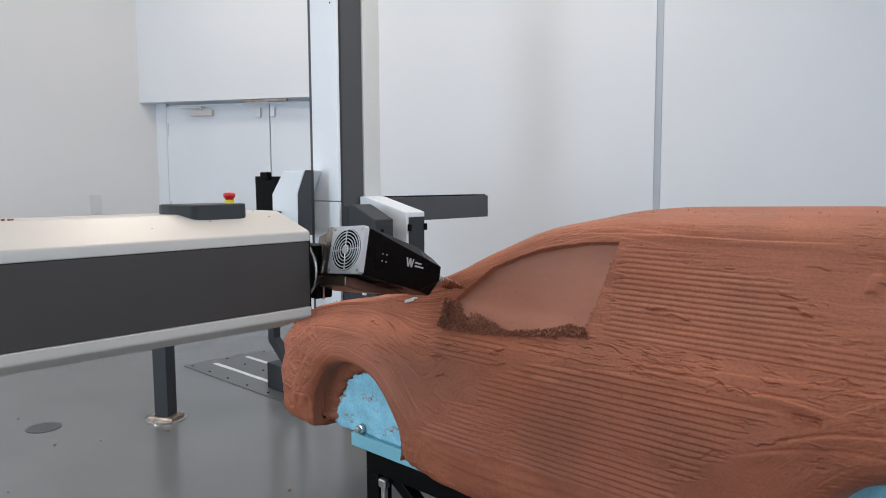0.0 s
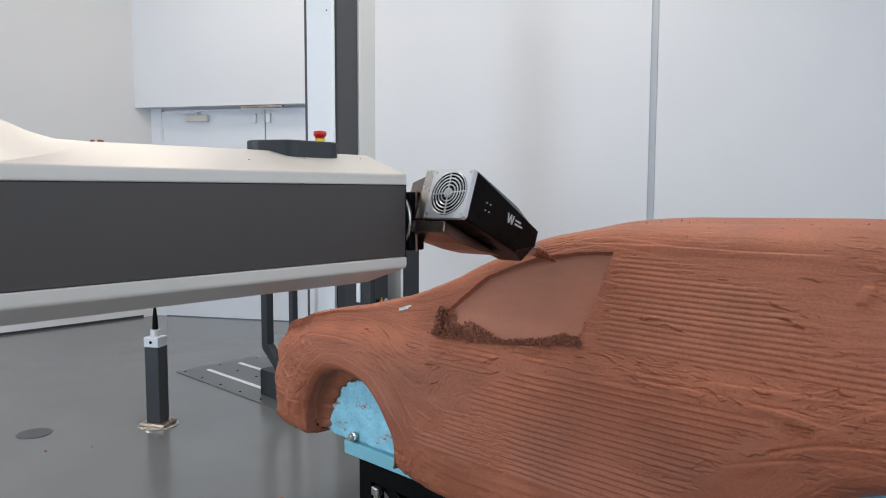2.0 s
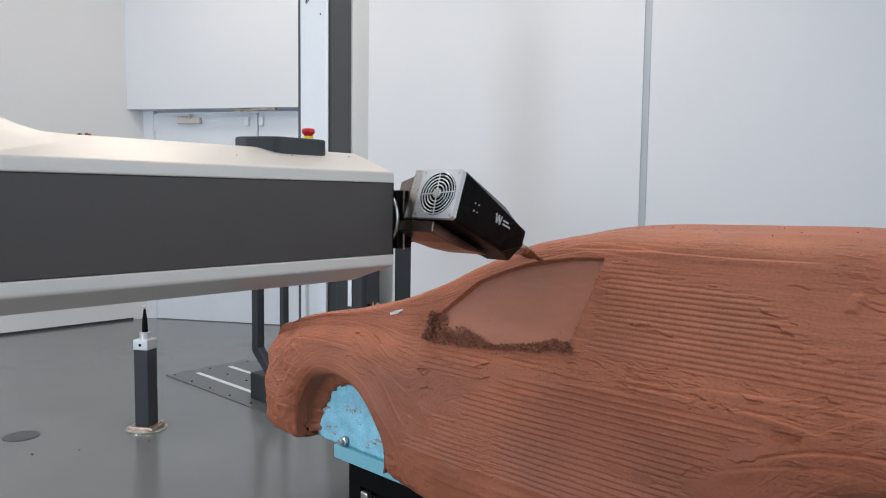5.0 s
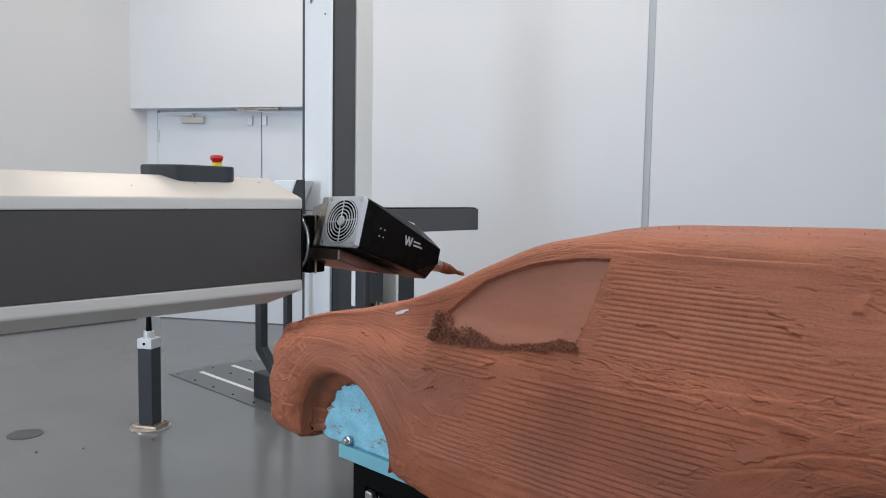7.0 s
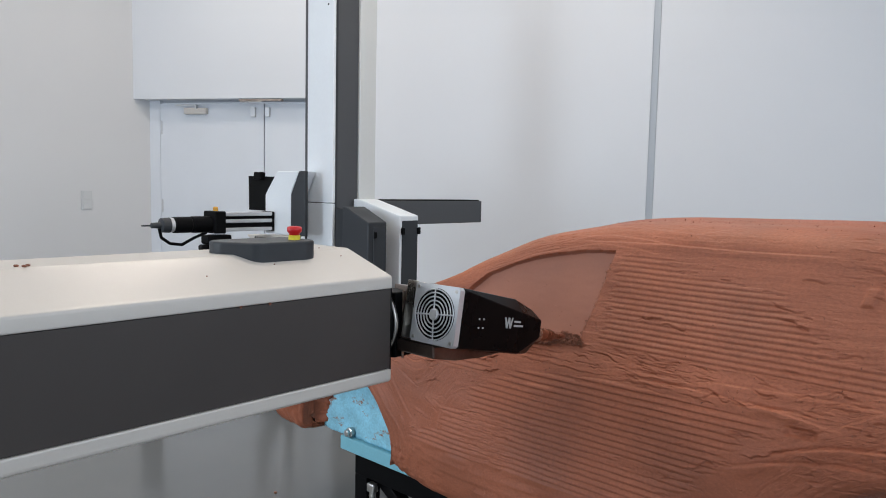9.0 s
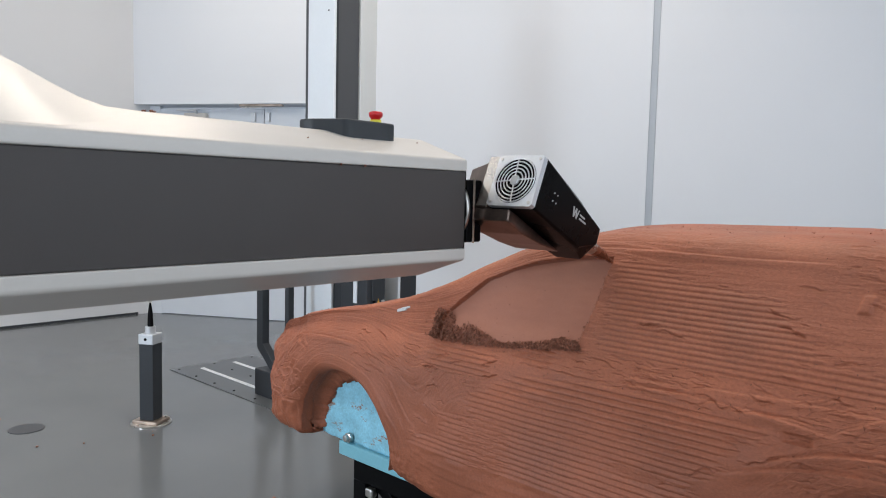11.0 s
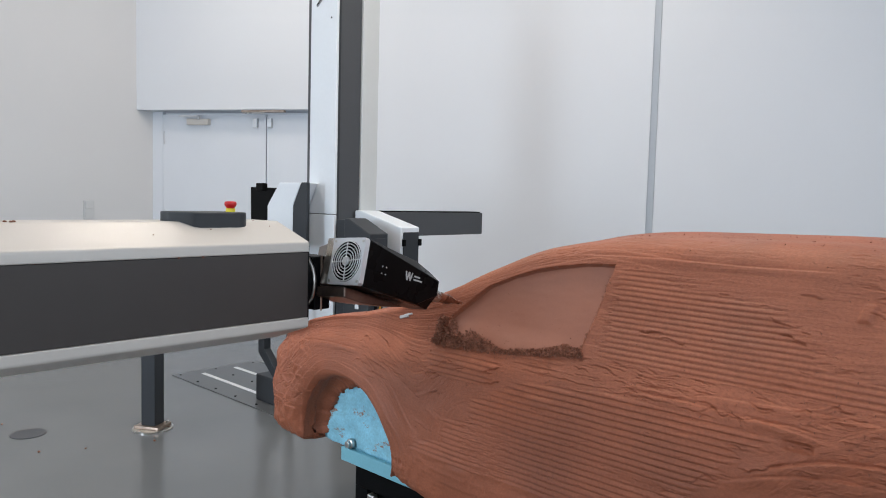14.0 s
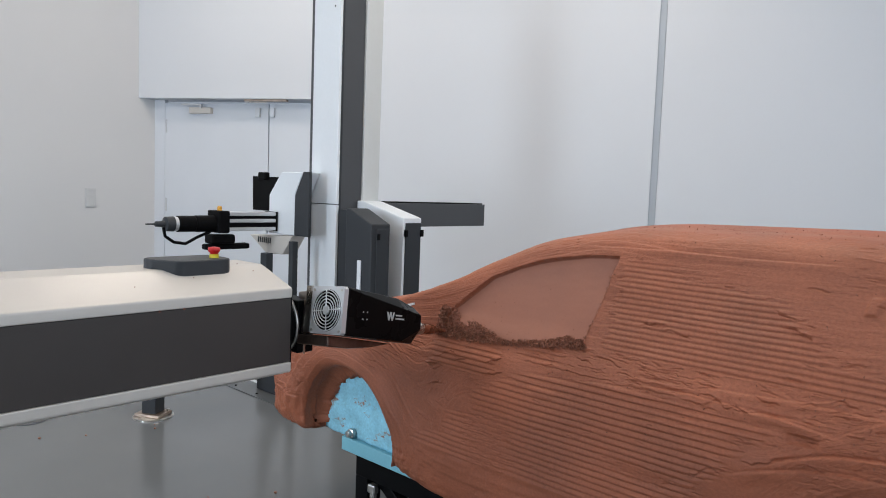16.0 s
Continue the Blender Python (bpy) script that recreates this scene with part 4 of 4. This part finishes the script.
    for _ in range(1500):
        u = rnd.random() ** 2.1 if rnd.random() < 0.8 else 1 - 0.45 * rnd.random()
        ax = -1.335 + 0.465 * u
        thick = along(ax, (-1.335, 0.075), (-1.30, 0.075), (-1.265, 0.036), (-1.22, 0.052), (-1.17, 0.034), (-1.1, 0.008), (-1.0, 0.012), (-0.92, 0.026), (-0.87, 0.012))
        az = float(window_bottom(np.array(ax))) - 0.006 + thick * rnd.random() ** 1.2
        cx, cy, cz, nn = surface(ax, az)
        lift = rnd.uniform(0, 0.014) * (thick / 0.05)
        curl(bm, Vector((cx, cy, cz)) + Vector(nn) * (0.001 + lift), rnd.uniform(0.0025, 0.0062))
    for _ in range(45):
        az = 0.93 + 0.18 * rnd.random() ** 1.6
        ax = float(window_rear(az)) + rnd.gauss(0.002, 0.003)
        cx, cy, cz, nn = surface(ax, az)
        curl(bm, Vector((cx, cy, cz)) + Vector(nn) * 0.002, rnd.uniform(0.0015, 0.0035))
    for _ in range(60):
        ax, az = rnd.uniform(-1.25, -0.90), 0.915 + 0.13 * rnd.random() ** 2.5
        cx, cy, cz, nn = surface(ax, az)
        curl(bm, Vector((cx, cy, cz)) + Vector(nn) * 0.001, rnd.uniform(0.0010, 0.0024))
    tagged(part("clay_shavings", bm, CRUMB), "heap of small brown clay shavings below the milled window", "shavings", kind="stuff")
    bm = bmesh.new()
    for _ in range(1000):
        pick = rnd.random()
        if pick < 0.28:
            i, k = rnd.randrange(int(0.45 * rows), rows - 112), rnd.randrange(470, cols - 3)
        elif pick < 0.45:
            i, k = rnd.randrange(50, 262), rnd.randrange(350, cols - 3)
        else:
            i, k = rnd.randrange(262, rows - 62), int(np.clip(rnd.gauss(216 if pick < 0.8 else 312, 40 if pick < 0.8 else 88), 69, 483))
        c = Vector((px[i, k], py[i, k], pz[i, k])) + Vector(n[i, k]) * (0.0006 if pick >= 0.45 else -0.0008)
        if in_window(px[i, k], pz[i, k]) < 0.5:
            curl(bm, c, rnd.uniform(0.0012, 0.0030) if pick >= 0.45 else 0.0012 + 0.0028 * rnd.random() ** 2)
    tagged(part("clay_crumbs", bm, CRUMB), "scattered clay crumbs stuck to the model", "crumbs", kind="stuff")
    return car


build_car()


# ---- milling arm ----
ARM_ROWS = [
    (0, pose(-1.3508, 0.9870, 1.1478)),
    (0.5, pose(-1.3332, 0.9964, 1.1660)),
    (1, pose(-1.2533, 1.0206, 1.2208)),
    (1.5, pose(-1.1701, 1.0450, 1.2664)),
    (2, pose(-1.0864, 1.0614, 1.2962)),
    (2.5, pose(-0.9879, 1.0700, 1.3159)),
    (3, pose(-0.9427, 1.0875, 1.3247)),
    (3.5, pose(-0.9342, 1.0858, 1.3348)),
    (4, pose(-0.9644, 1.0936, 1.3332)),
    (5.2, pose(-1.1360, 1.0556, 1.2979)),
    (6.5, pose(-1.3066, 1.0097, 1.2258)),
    (7, pose(-1.2667, 0.9229, 1.2489)),
    (7.5, pose(-1.2667, 0.9128, 1.2181)),
    (8, pose(-1.2192, 0.9430, 1.1674)),
    (8.5, pose(-1.0070, 0.9134, 1.0918)),
    (9, pose(-0.9751, 0.9109, 1.0869)),
    (11.5, pose(-0.9316, 1.0954, 1.3519)),
    (12, pose(-0.9587, 1.0886, 1.3493)),
    (12.5, pose(-1.0655, 1.0718, 1.3267)),
    (13, pose(-1.1683, 1.0444, 1.2841)),
    (13.5, pose(-1.2609, 1.0101, 1.2203)),
    (14, pose(-1.3499, 0.9883, 1.1531)),
    (14.5, pose(-1.3631, 0.9848, 1.1408)),
    (15, pose(-1.3745, 0.9616, 1.0650)),
    (15.5, pose(-1.3860, 0.9589, 1.0192)),
    (16, pose(-1.3902, 0.9642, 1.0145)),
]
HEAD_ROWS = [
    (0, pose(0.0769, 0.0673, -0.0234, -15.20, -3.92, 2.41)),
    (0.5, pose(0.0783, 0.0692, -0.0275, -15.34, -2.66, 2.86)),
    (1, pose(0.0778, 0.0696, -0.0288, -16.96, -1.32, 2.18)),
    (1.5, pose(0.0770, 0.0715, -0.0265, -19.31, -0.64, 1.54)),
    (2, pose(0.0763, 0.0743, -0.0220, -21.13, -0.87, 1.34)),
    (2.5, pose(0.0749, 0.0749, -0.0183, -22.82, -0.97, 0.60)),
    (3, pose(0.0758, 0.0789, -0.0180, -23.84, -0.51, 1.10)),
    (3.5, pose(0.0752, 0.0795, -0.0161, -24.61, -0.63, 0.82)),
    (4, pose(0.0759, 0.0790, -0.0186, -23.97, -0.26, 1.08)),
    (6.5, pose(0.0796, 0.0720, -0.0318, -16.11, -0.98, 2.61)),
    (7, pose(0.0775, 0.0686, -0.0289, -16.75, -1.41, 1.99)),
    (7.5, pose(0.0806, 0.0630, -0.0465, -10.36, -0.21, 3.29)),
    (8, pose(0.1182, 0.0424, -0.0443, -9.60, 2.26, 2.38)),
    (8.5, pose(0.0765, 0.0638, -0.0485, -9.51, -0.16, 0.83)),
    (9, pose(0.0756, 0.0613, -0.0498, -9.27, 0.03, 0.22)),
    (11.5, pose(0.0682, 0.0994, -0.0171, -24.98, 0.38, 1.21)),
    (12, pose(0.0688, 0.0988, -0.0176, -24.55, 0.27, 1.46)),
    (12.5, pose(0.0698, 0.0909, -0.0214, -22.32, 0.07, 1.26)),
    (13, pose(0.0718, 0.0860, -0.0249, -20.18, -0.25, 1.79)),
    (13.5, pose(0.0729, 0.0794, -0.0250, -17.75, -1.69, 2.05)),
    (14, pose(0.0736, 0.0734, -0.0226, -15.46, -3.77, 2.26)),
    (14.5, pose(0.0740, 0.0726, -0.0228, -14.99, -4.03, 2.42)),
    (15, pose(0.0776, 0.0659, -0.0297, -11.62, -4.22, 3.11)),
    (15.5, pose(0.0783, 0.0636, -0.0263, -10.23, -6.10, 3.49)),
    (16, pose(0.0784, 0.0630, -0.0272, -10.09, -5.93, 3.42)),
]

PH = 0.163   # height of the dark side panel


def build_arm():
    arm = thing("milling_arm", ARM_ROWS[0][1], "white and dark grey horizontal milling machine arm", "machine arm")
    arm.scale = (0.935, 0.935, 0.935)
    back, wide, lip = -3.05, 0.40, 0.027
    part("side_panel", boxes((-0.012, 0.0, back, -0.002, -PH, 0.0), bevel=0.001), PANEL, arm, "dark grey side panel")
    part("side_panel", boxes((-wide, -wide + 0.012, back, -0.002, -PH, 0.0), bevel=0.001), PANEL, arm, "dark grey side panel")
    part("core", boxes((-wide + 0.014, -0.014, back + 0.01, -0.006, -PH - 0.01, 0.01)), DARK, arm)

    HOOD = [(0.0, 0.046, 0.137), (-0.62, 0.046, 0.137)]
    for k in range(1, 36):
        y = -0.62 - 0.02 * k
        rise = float(np.interp(-y, (0.62, 0.70, 0.74, 0.78, 0.82, 0.86, 1.32), (0.045, 0.047, 0.057, 0.073, 0.091, 0.108, 0.285)))
        HOOD.append((y, rise, 0.137 - 0.02 * min(1.0, k / 10)))
    HOOD.append((back, 0.33, 0.117))

    def cover(sign, z0):
        # a folded cover; the upper one climbs to a hood towards the column
        bm = bmesh.new()
        rows_ = []
        for y, rise, inset in ((0.0, 0.046, 0.137), (back * 0.5, 0.046, 0.137), (back, 0.046, 0.137)) if sign < 0 else HOOD:
            # the ledge along the foot of the hood, which starts where the cover's slope ends
            f = 1.0 if sign < 0 else max(0.0, min(1.0, (y + 0.80) / 0.17))
            ledge, step = 0.025 + 0.095 * f, 0.003 + 0.0373 * f
            sec = [(0.003, 0.001), (0.003, lip - 0.004), (0.0, lip), (-ledge, lip + step), (-inset, lip + rise), (-wide + inset, lip + rise), (-wide + ledge, lip + step), (-wide, lip), (-wide - 0.003, lip - 0.004), (-wide - 0.003, 0.001), (-wide + 0.02, 0.001), (-0.02, 0.001)]
            rows_.append([bm.verts.new((x, y, z0 + sign * z)) for x, z in sec])
        for p, q in zip(rows_, rows_[1:]):
            for i in range(len(p)):
                j = (i + 1) % len(p)
                bm.faces.new((p[i], p[j], q[j], q[i]))
        bm.faces.new(rows_[0])
        bm.faces.new(list(reversed(rows_[-1])))
        bmesh.ops.recalc_face_normals(bm, faces=bm.faces)
        bmesh.ops.bevel(bm, geom=[e for e in bm.edges if e.calc_face_angle(0) > 0.2], offset=0.003, segments=2, affect="EDGES", profile=0.5)
        return bm

    part("top_cover", cover(1, 0.0), WHITE, arm, "folded white top cover", smooth=True).data.set_sharp_from_angle(angle=radians(22))
    part("bottom_cover", cover(-1, -PH), WHITE, arm, "folded white bottom cover")
    part("end_plate", boxes((-wide + 0.01, -0.002, -0.004, 0.004, -PH - 0.02, 0.02), bevel=0.002), BLACK, arm)
    for k, y in enumerate((-0.288, -0.345)):
        part("clay_crumb", moved(turned([(0.0015, 0), (0.003, 0.0015), (0.002, 0.003)], 6), pose(0.002, y, 0.0, 0, 90, 40 * k)), CRUMB, arm)
    for x, y in ((-0.10, -0.05), (-0.150, -0.630), (-0.139, -0.622), (-0.147, -0.615), (-0.16, -0.06), (-0.06, -0.37), (-0.085, -0.22)):
        zz = lip + 0.046 * min(1, -x / 0.137)
        part("clay_crumb", moved(turned([(0.002, 0), (0.004, 0.002), (0.002, 0.004)], 6), pose(x, y, zz, 0, 0, 70 * y) @ Matrix.Diagonal((0.6, 1.2 if y < -0.6 else 0.4, 0.9 if y < -0.6 else 0.5, 1))), CRUMB, arm)
    # console with the emergency stop
    outline = [(-0.096, -0.145), (-0.100, -0.128), (-0.112, -0.117), (-0.130, -0.114), (-0.195, -0.114), (-0.210, -0.120), (-0.216, -0.135),
               (-0.216, -0.265), (-0.212, -0.285), (-0.198, -0.298), (-0.180, -0.300), (-0.160, -0.296), (-0.104, -0.262), (-0.098, -0.252), (-0.096, -0.240)]
    console = part("console", prism([(x, y + 0.008) for x, y in outline], "z", 0.052, 0.096, 0.004), CONSOLE, arm, "dark rounded console")
    part("stop_ring", turned([(0.0115, 0.098), (0.0115, 0.107)], 24, pose(-0.138, -0.138, -0.002)), YELLOW, console, "yellow collar")
    part("stop_button", turned([(0.010, 0.107), (0.0105, 0.110), (0.0145, 0.114), (0.015, 0.120), (0.0135, 0.1235), (0.006, 0.125)], 28, pose(-0.138, -0.138, -0.002)), RED, console, "red emergency stop button", smooth=True)
    # wrist
    wrist = Matrix.Translation((-0.10, 0.0, -PH / 2)) @ Y_AXIS
    part("wrist_flange", turned([(0.085, 0.0), (0.085, 0.012), (0.078, 0.014), (0.078, 0.030), (0.072, 0.034)], 48, wrist), BLACK, arm, "black wrist flange")
    part("wrist_ring", turned([(0.074, 0.030), (0.080, 0.033), (0.080, 0.040), (0.072, 0.043), (0.06, 0.043)], 48, wrist), STEEL, arm, "polished wrist ring", smooth=True)
    part("wrist_block", boxes((-0.17, -0.03, 0.04, 0.092, -PH + 0.008, -0.015), bevel=0.004), BLACK, arm, "black wrist block")
    part("wrist_edge", boxes((-0.029, -0.026, 0.058, 0.064, -PH + 0.006, -0.013), bevel=0.001), DIRTYSTEEL, arm, "bright steel edge")
    return arm


def build_head(arm):
    """The spindle head; its rear fan plate lies at the origin and the tool points along y."""
    def body():
        bm = bmesh.new()
        rows_ = []
        for y, ring in ((0.001, ((0.060, -0.057), (0.060, 0.056), (0.056, 0.060), (-0.060, 0.060), (-0.060, -0.060), (0.057, -0.060))),
                        (0.205, ((0.061, -0.066), (0.061, 0.020), (0.034, 0.048), (-0.052, 0.048), (-0.052, -0.070), (0.054, -0.070))),
                        (0.2775, ((0.061, -0.030), (0.061, 0.007), (0.030, 0.028), (-0.040, 0.028), (-0.040, -0.073), (0.028, -0.073)))):
            rows_.append([bm.verts.new((x, y, z)) for x, z in ring])
        for p, q in zip(rows_, rows_[1:]):
            for i in range(6):
                j = (i + 1) % 6
                bm.faces.new((p[i], p[j], q[j], q[i]))
        bm.faces.new(rows_[0])
        bm.faces.new(list(reversed(rows_[-1])))
        bmesh.ops.recalc_face_normals(bm, faces=bm.faces)
        bmesh.ops.bevel(bm, geom=[e for e in bm.edges if e.calc_face_angle(0) > 0.25], offset=0.002, segments=2, affect="EDGES", profile=0.5)
        return bm

    head = part("spindle_head", body(), GLOSSBLACK, arm, "black faceted spindle housing with a fan")
    # fan plate, ring guard and dark rotor behind
    plate_bm = bmesh.new()
    outer, inner = [], []
    for k in range(64):
        a = 2 * math.pi * k / 64 + math.pi / 64
        c, s = math.cos(a), math.sin(a)
        q = 0.06 / max(abs(c), abs(s))
        outer.append((q * c, q * s))
        inner.append((0.053 * c, 0.053 * s))
    vs = [[plate_bm.verts.new((x, y, z)) for x, z in ring] for ring, y in ((outer, 0.0), (outer, -0.014), (inner, -0.014), (inner, 0.0))]
    for p, q in zip(vs, vs[1:] + vs[:1]):
        for k in range(64):
            j = (k + 1) % 64
            plate_bm.faces.new((p[k], p[j], q[j], q[k]))
    bmesh.ops.recalc_face_normals(plate_bm, faces=plate_bm.faces)
    part("fan_plate", plate_bm, ALU, head, "silver fan plate")
    part("fan_well", turned([(0.0525, -0.002), (0.0525, 0.001), (0.0528, 0.0135), (0.0518, 0.0135), (0.0515, 0.002)], 40, Matrix.Rotation(radians(90), 4, "X")), BLACK, head)
    for k in range(7):
        a = 2 * math.pi * k / 7
        part("blade", moved(boxes((0.016, 0.050, -0.001, 0.001, -0.012, 0.012)), Matrix.Translation((0, -0.006, 0)) @ Matrix.Rotation(a, 4, "Y") @ Matrix.Rotation(radians(35), 4, "X")), BLACK, head)
    for r in (0.020, 0.028, 0.036, 0.044, 0.051):
        ring = [(r * math.cos(a), -0.0155, r * math.sin(a)) for a in [2 * math.pi * k / 40 for k in range(41)]]
        part("guard_ring", tube(ring, 0.0015, 6), ALU, head)
    for a in (5, 95, 185, 275):
        c, s = math.cos(radians(a)), math.sin(radians(a))
        part("guard_spoke", tube([(0.011 * c, -0.0165, 0.011 * s), (0.052 * c, -0.0155, 0.052 * s)], 0.0016, 6), ALU, head)
    part("guard_hub", turned([(0.012, 0.013), (0.012, 0.017), (0.010, 0.018)], 20, Matrix.Rotation(radians(90), 4, "X")), ALU, head)
    part("hub_badge", boxes((-0.0075, 0.0075, -0.0195, -0.0182, -0.009, 0.009)), PRINT, head)
    for x in (-0.051, 0.051):
        for z in (-0.051, 0.051):
            part("screw", turned([(0.0034, 0.014), (0.0034, 0.0155)], 12, pose(x, 0, z, 90)), STEEL, head)
    # collet and cutter
    tip = Vector((0.036, 0.418, -0.029))
    nose = Vector((0.022, 0.268, -0.028))
    ahead = (tip - nose).normalized().to_track_quat("Z", "Y").to_matrix().to_4x4()
    m = Matrix.Translation(nose) @ ahead
    part("collar", turned([(0.0170, -0.01), (0.0170, 0.046), (0.0150, 0.052)], 28, m), STEEL, head, "steel spindle collar", smooth=False)
    part("collet", turned([(0.015, 0.04), (0.0150, 0.072), (0.0140, 0.092), (0.0095, 0.110), (0.0075, 0.116)], 28, m), COPPER, head, "clay-stained collet")
    part("cutter", turned([(0.0058, 0.112), (0.0058, 0.142), (0.0052, 0.148), (0.003, 0.1515)], 18, m), COPPER, head, "dark ball-nose cutter")
    # bracket that carries the head
    part("bracket", prism([(-0.095, -0.005), (-0.064, -0.005), (-0.064, 0.17), (-0.12, 0.17), (-0.17, 0.09), (-0.17, 0.03)], "z", -0.062, 0.048, 0.003), SMOKED, head, "dark bent steel bracket")
    part("lower_cover", prism([(-0.005, -0.064), (0.03, -0.064), (0.225, -0.076), (0.15, -0.088), (0.07, -0.094), (0.0, -0.090)], "x", -0.13, 0.0, 0.003), SMOKED, head, "reflective lower cover")
    part("fin", boxes((-0.094, -0.066, -0.006, -0.002, -0.058, 0.062), bevel=0.001), STEEL, head, "scratched steel plate beside the fan")
    part("fin", boxes((-0.070, -0.066, -0.002, 0.06, -0.05, 0.060), bevel=0.001), STEEL, head)
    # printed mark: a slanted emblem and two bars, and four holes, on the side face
    def on_side(y, z):
        return 0.0605 + 0.0012

    def side_piece(name, outline, label=""):
        bm = bmesh.new()
        f = [bm.verts.new((on_side(y, z), y, z)) for y, z in outline]
        b = [bm.verts.new((on_side(y, z) - 0.004, y, z)) for y, z in outline]
        bm.faces.new(f)
        bm.faces.new(list(reversed(b)))
        for i in range(len(f)):
            j = (i + 1) % len(f)
            bm.faces.new((f[i], b[i], b[j], f[j]))
        bmesh.ops.recalc_face_normals(bm, faces=bm.faces)
        return part(name, bm, PRINT, head, label)

    for y0, s in ((0.140, 1), (0.1475, -1), (0.1525, 1), (0.160, -1)):
        o = [(y0, 0.009), (y0 + 0.005, 0.009), (y0 + 0.010, -0.014), (y0 + 0.006, -0.014)]
        if s < 0:
            o = [(y0 + 0.005, 0.009), (y0 + 0.009, 0.009), (y0 + 0.0035, -0.014), (y0 - 0.001, -0.014)]
        side_piece("emblem", o, "pale printed emblem")
    side_piece("print_bar", [(0.174, 0.003), (0.198, 0.003), (0.198, -0.001), (0.174, -0.001)], "pale printed bar")
    side_piece("print_bar", [(0.174, -0.006), (0.207, -0.006), (0.207, -0.010), (0.174, -0.010)], "pale printed bar")
    for y in (0.055, 0.069):
        for z in (-0.016, 0.002):
            side_piece("hole", [(y + 0.002 * math.cos(a), z + 0.002 * math.sin(a)) for a in [k * math.pi / 4 for k in range(8)]])
    return head


arm_ob = build_arm()
head_ob = build_head(arm_ob)
near = thing("near_machine_column", pose(-1.25, -2.0, 0), "white machine column that carries the arm", "machine")
part("column", boxes((-0.55, 0.55, -0.35, 0.25, 0.1, 3.6), bevel=0.01), COLWHITE, near)
part("base", boxes((-0.65, 0.65, -0.45, 0.35, 0.0, 0.1), bevel=0.01), DARK, near)


# ---- what moves ----


def motions():
    walk(arm_ob, ARM_ROWS)
    walk(head_ob, HEAD_ROWS)


motions()
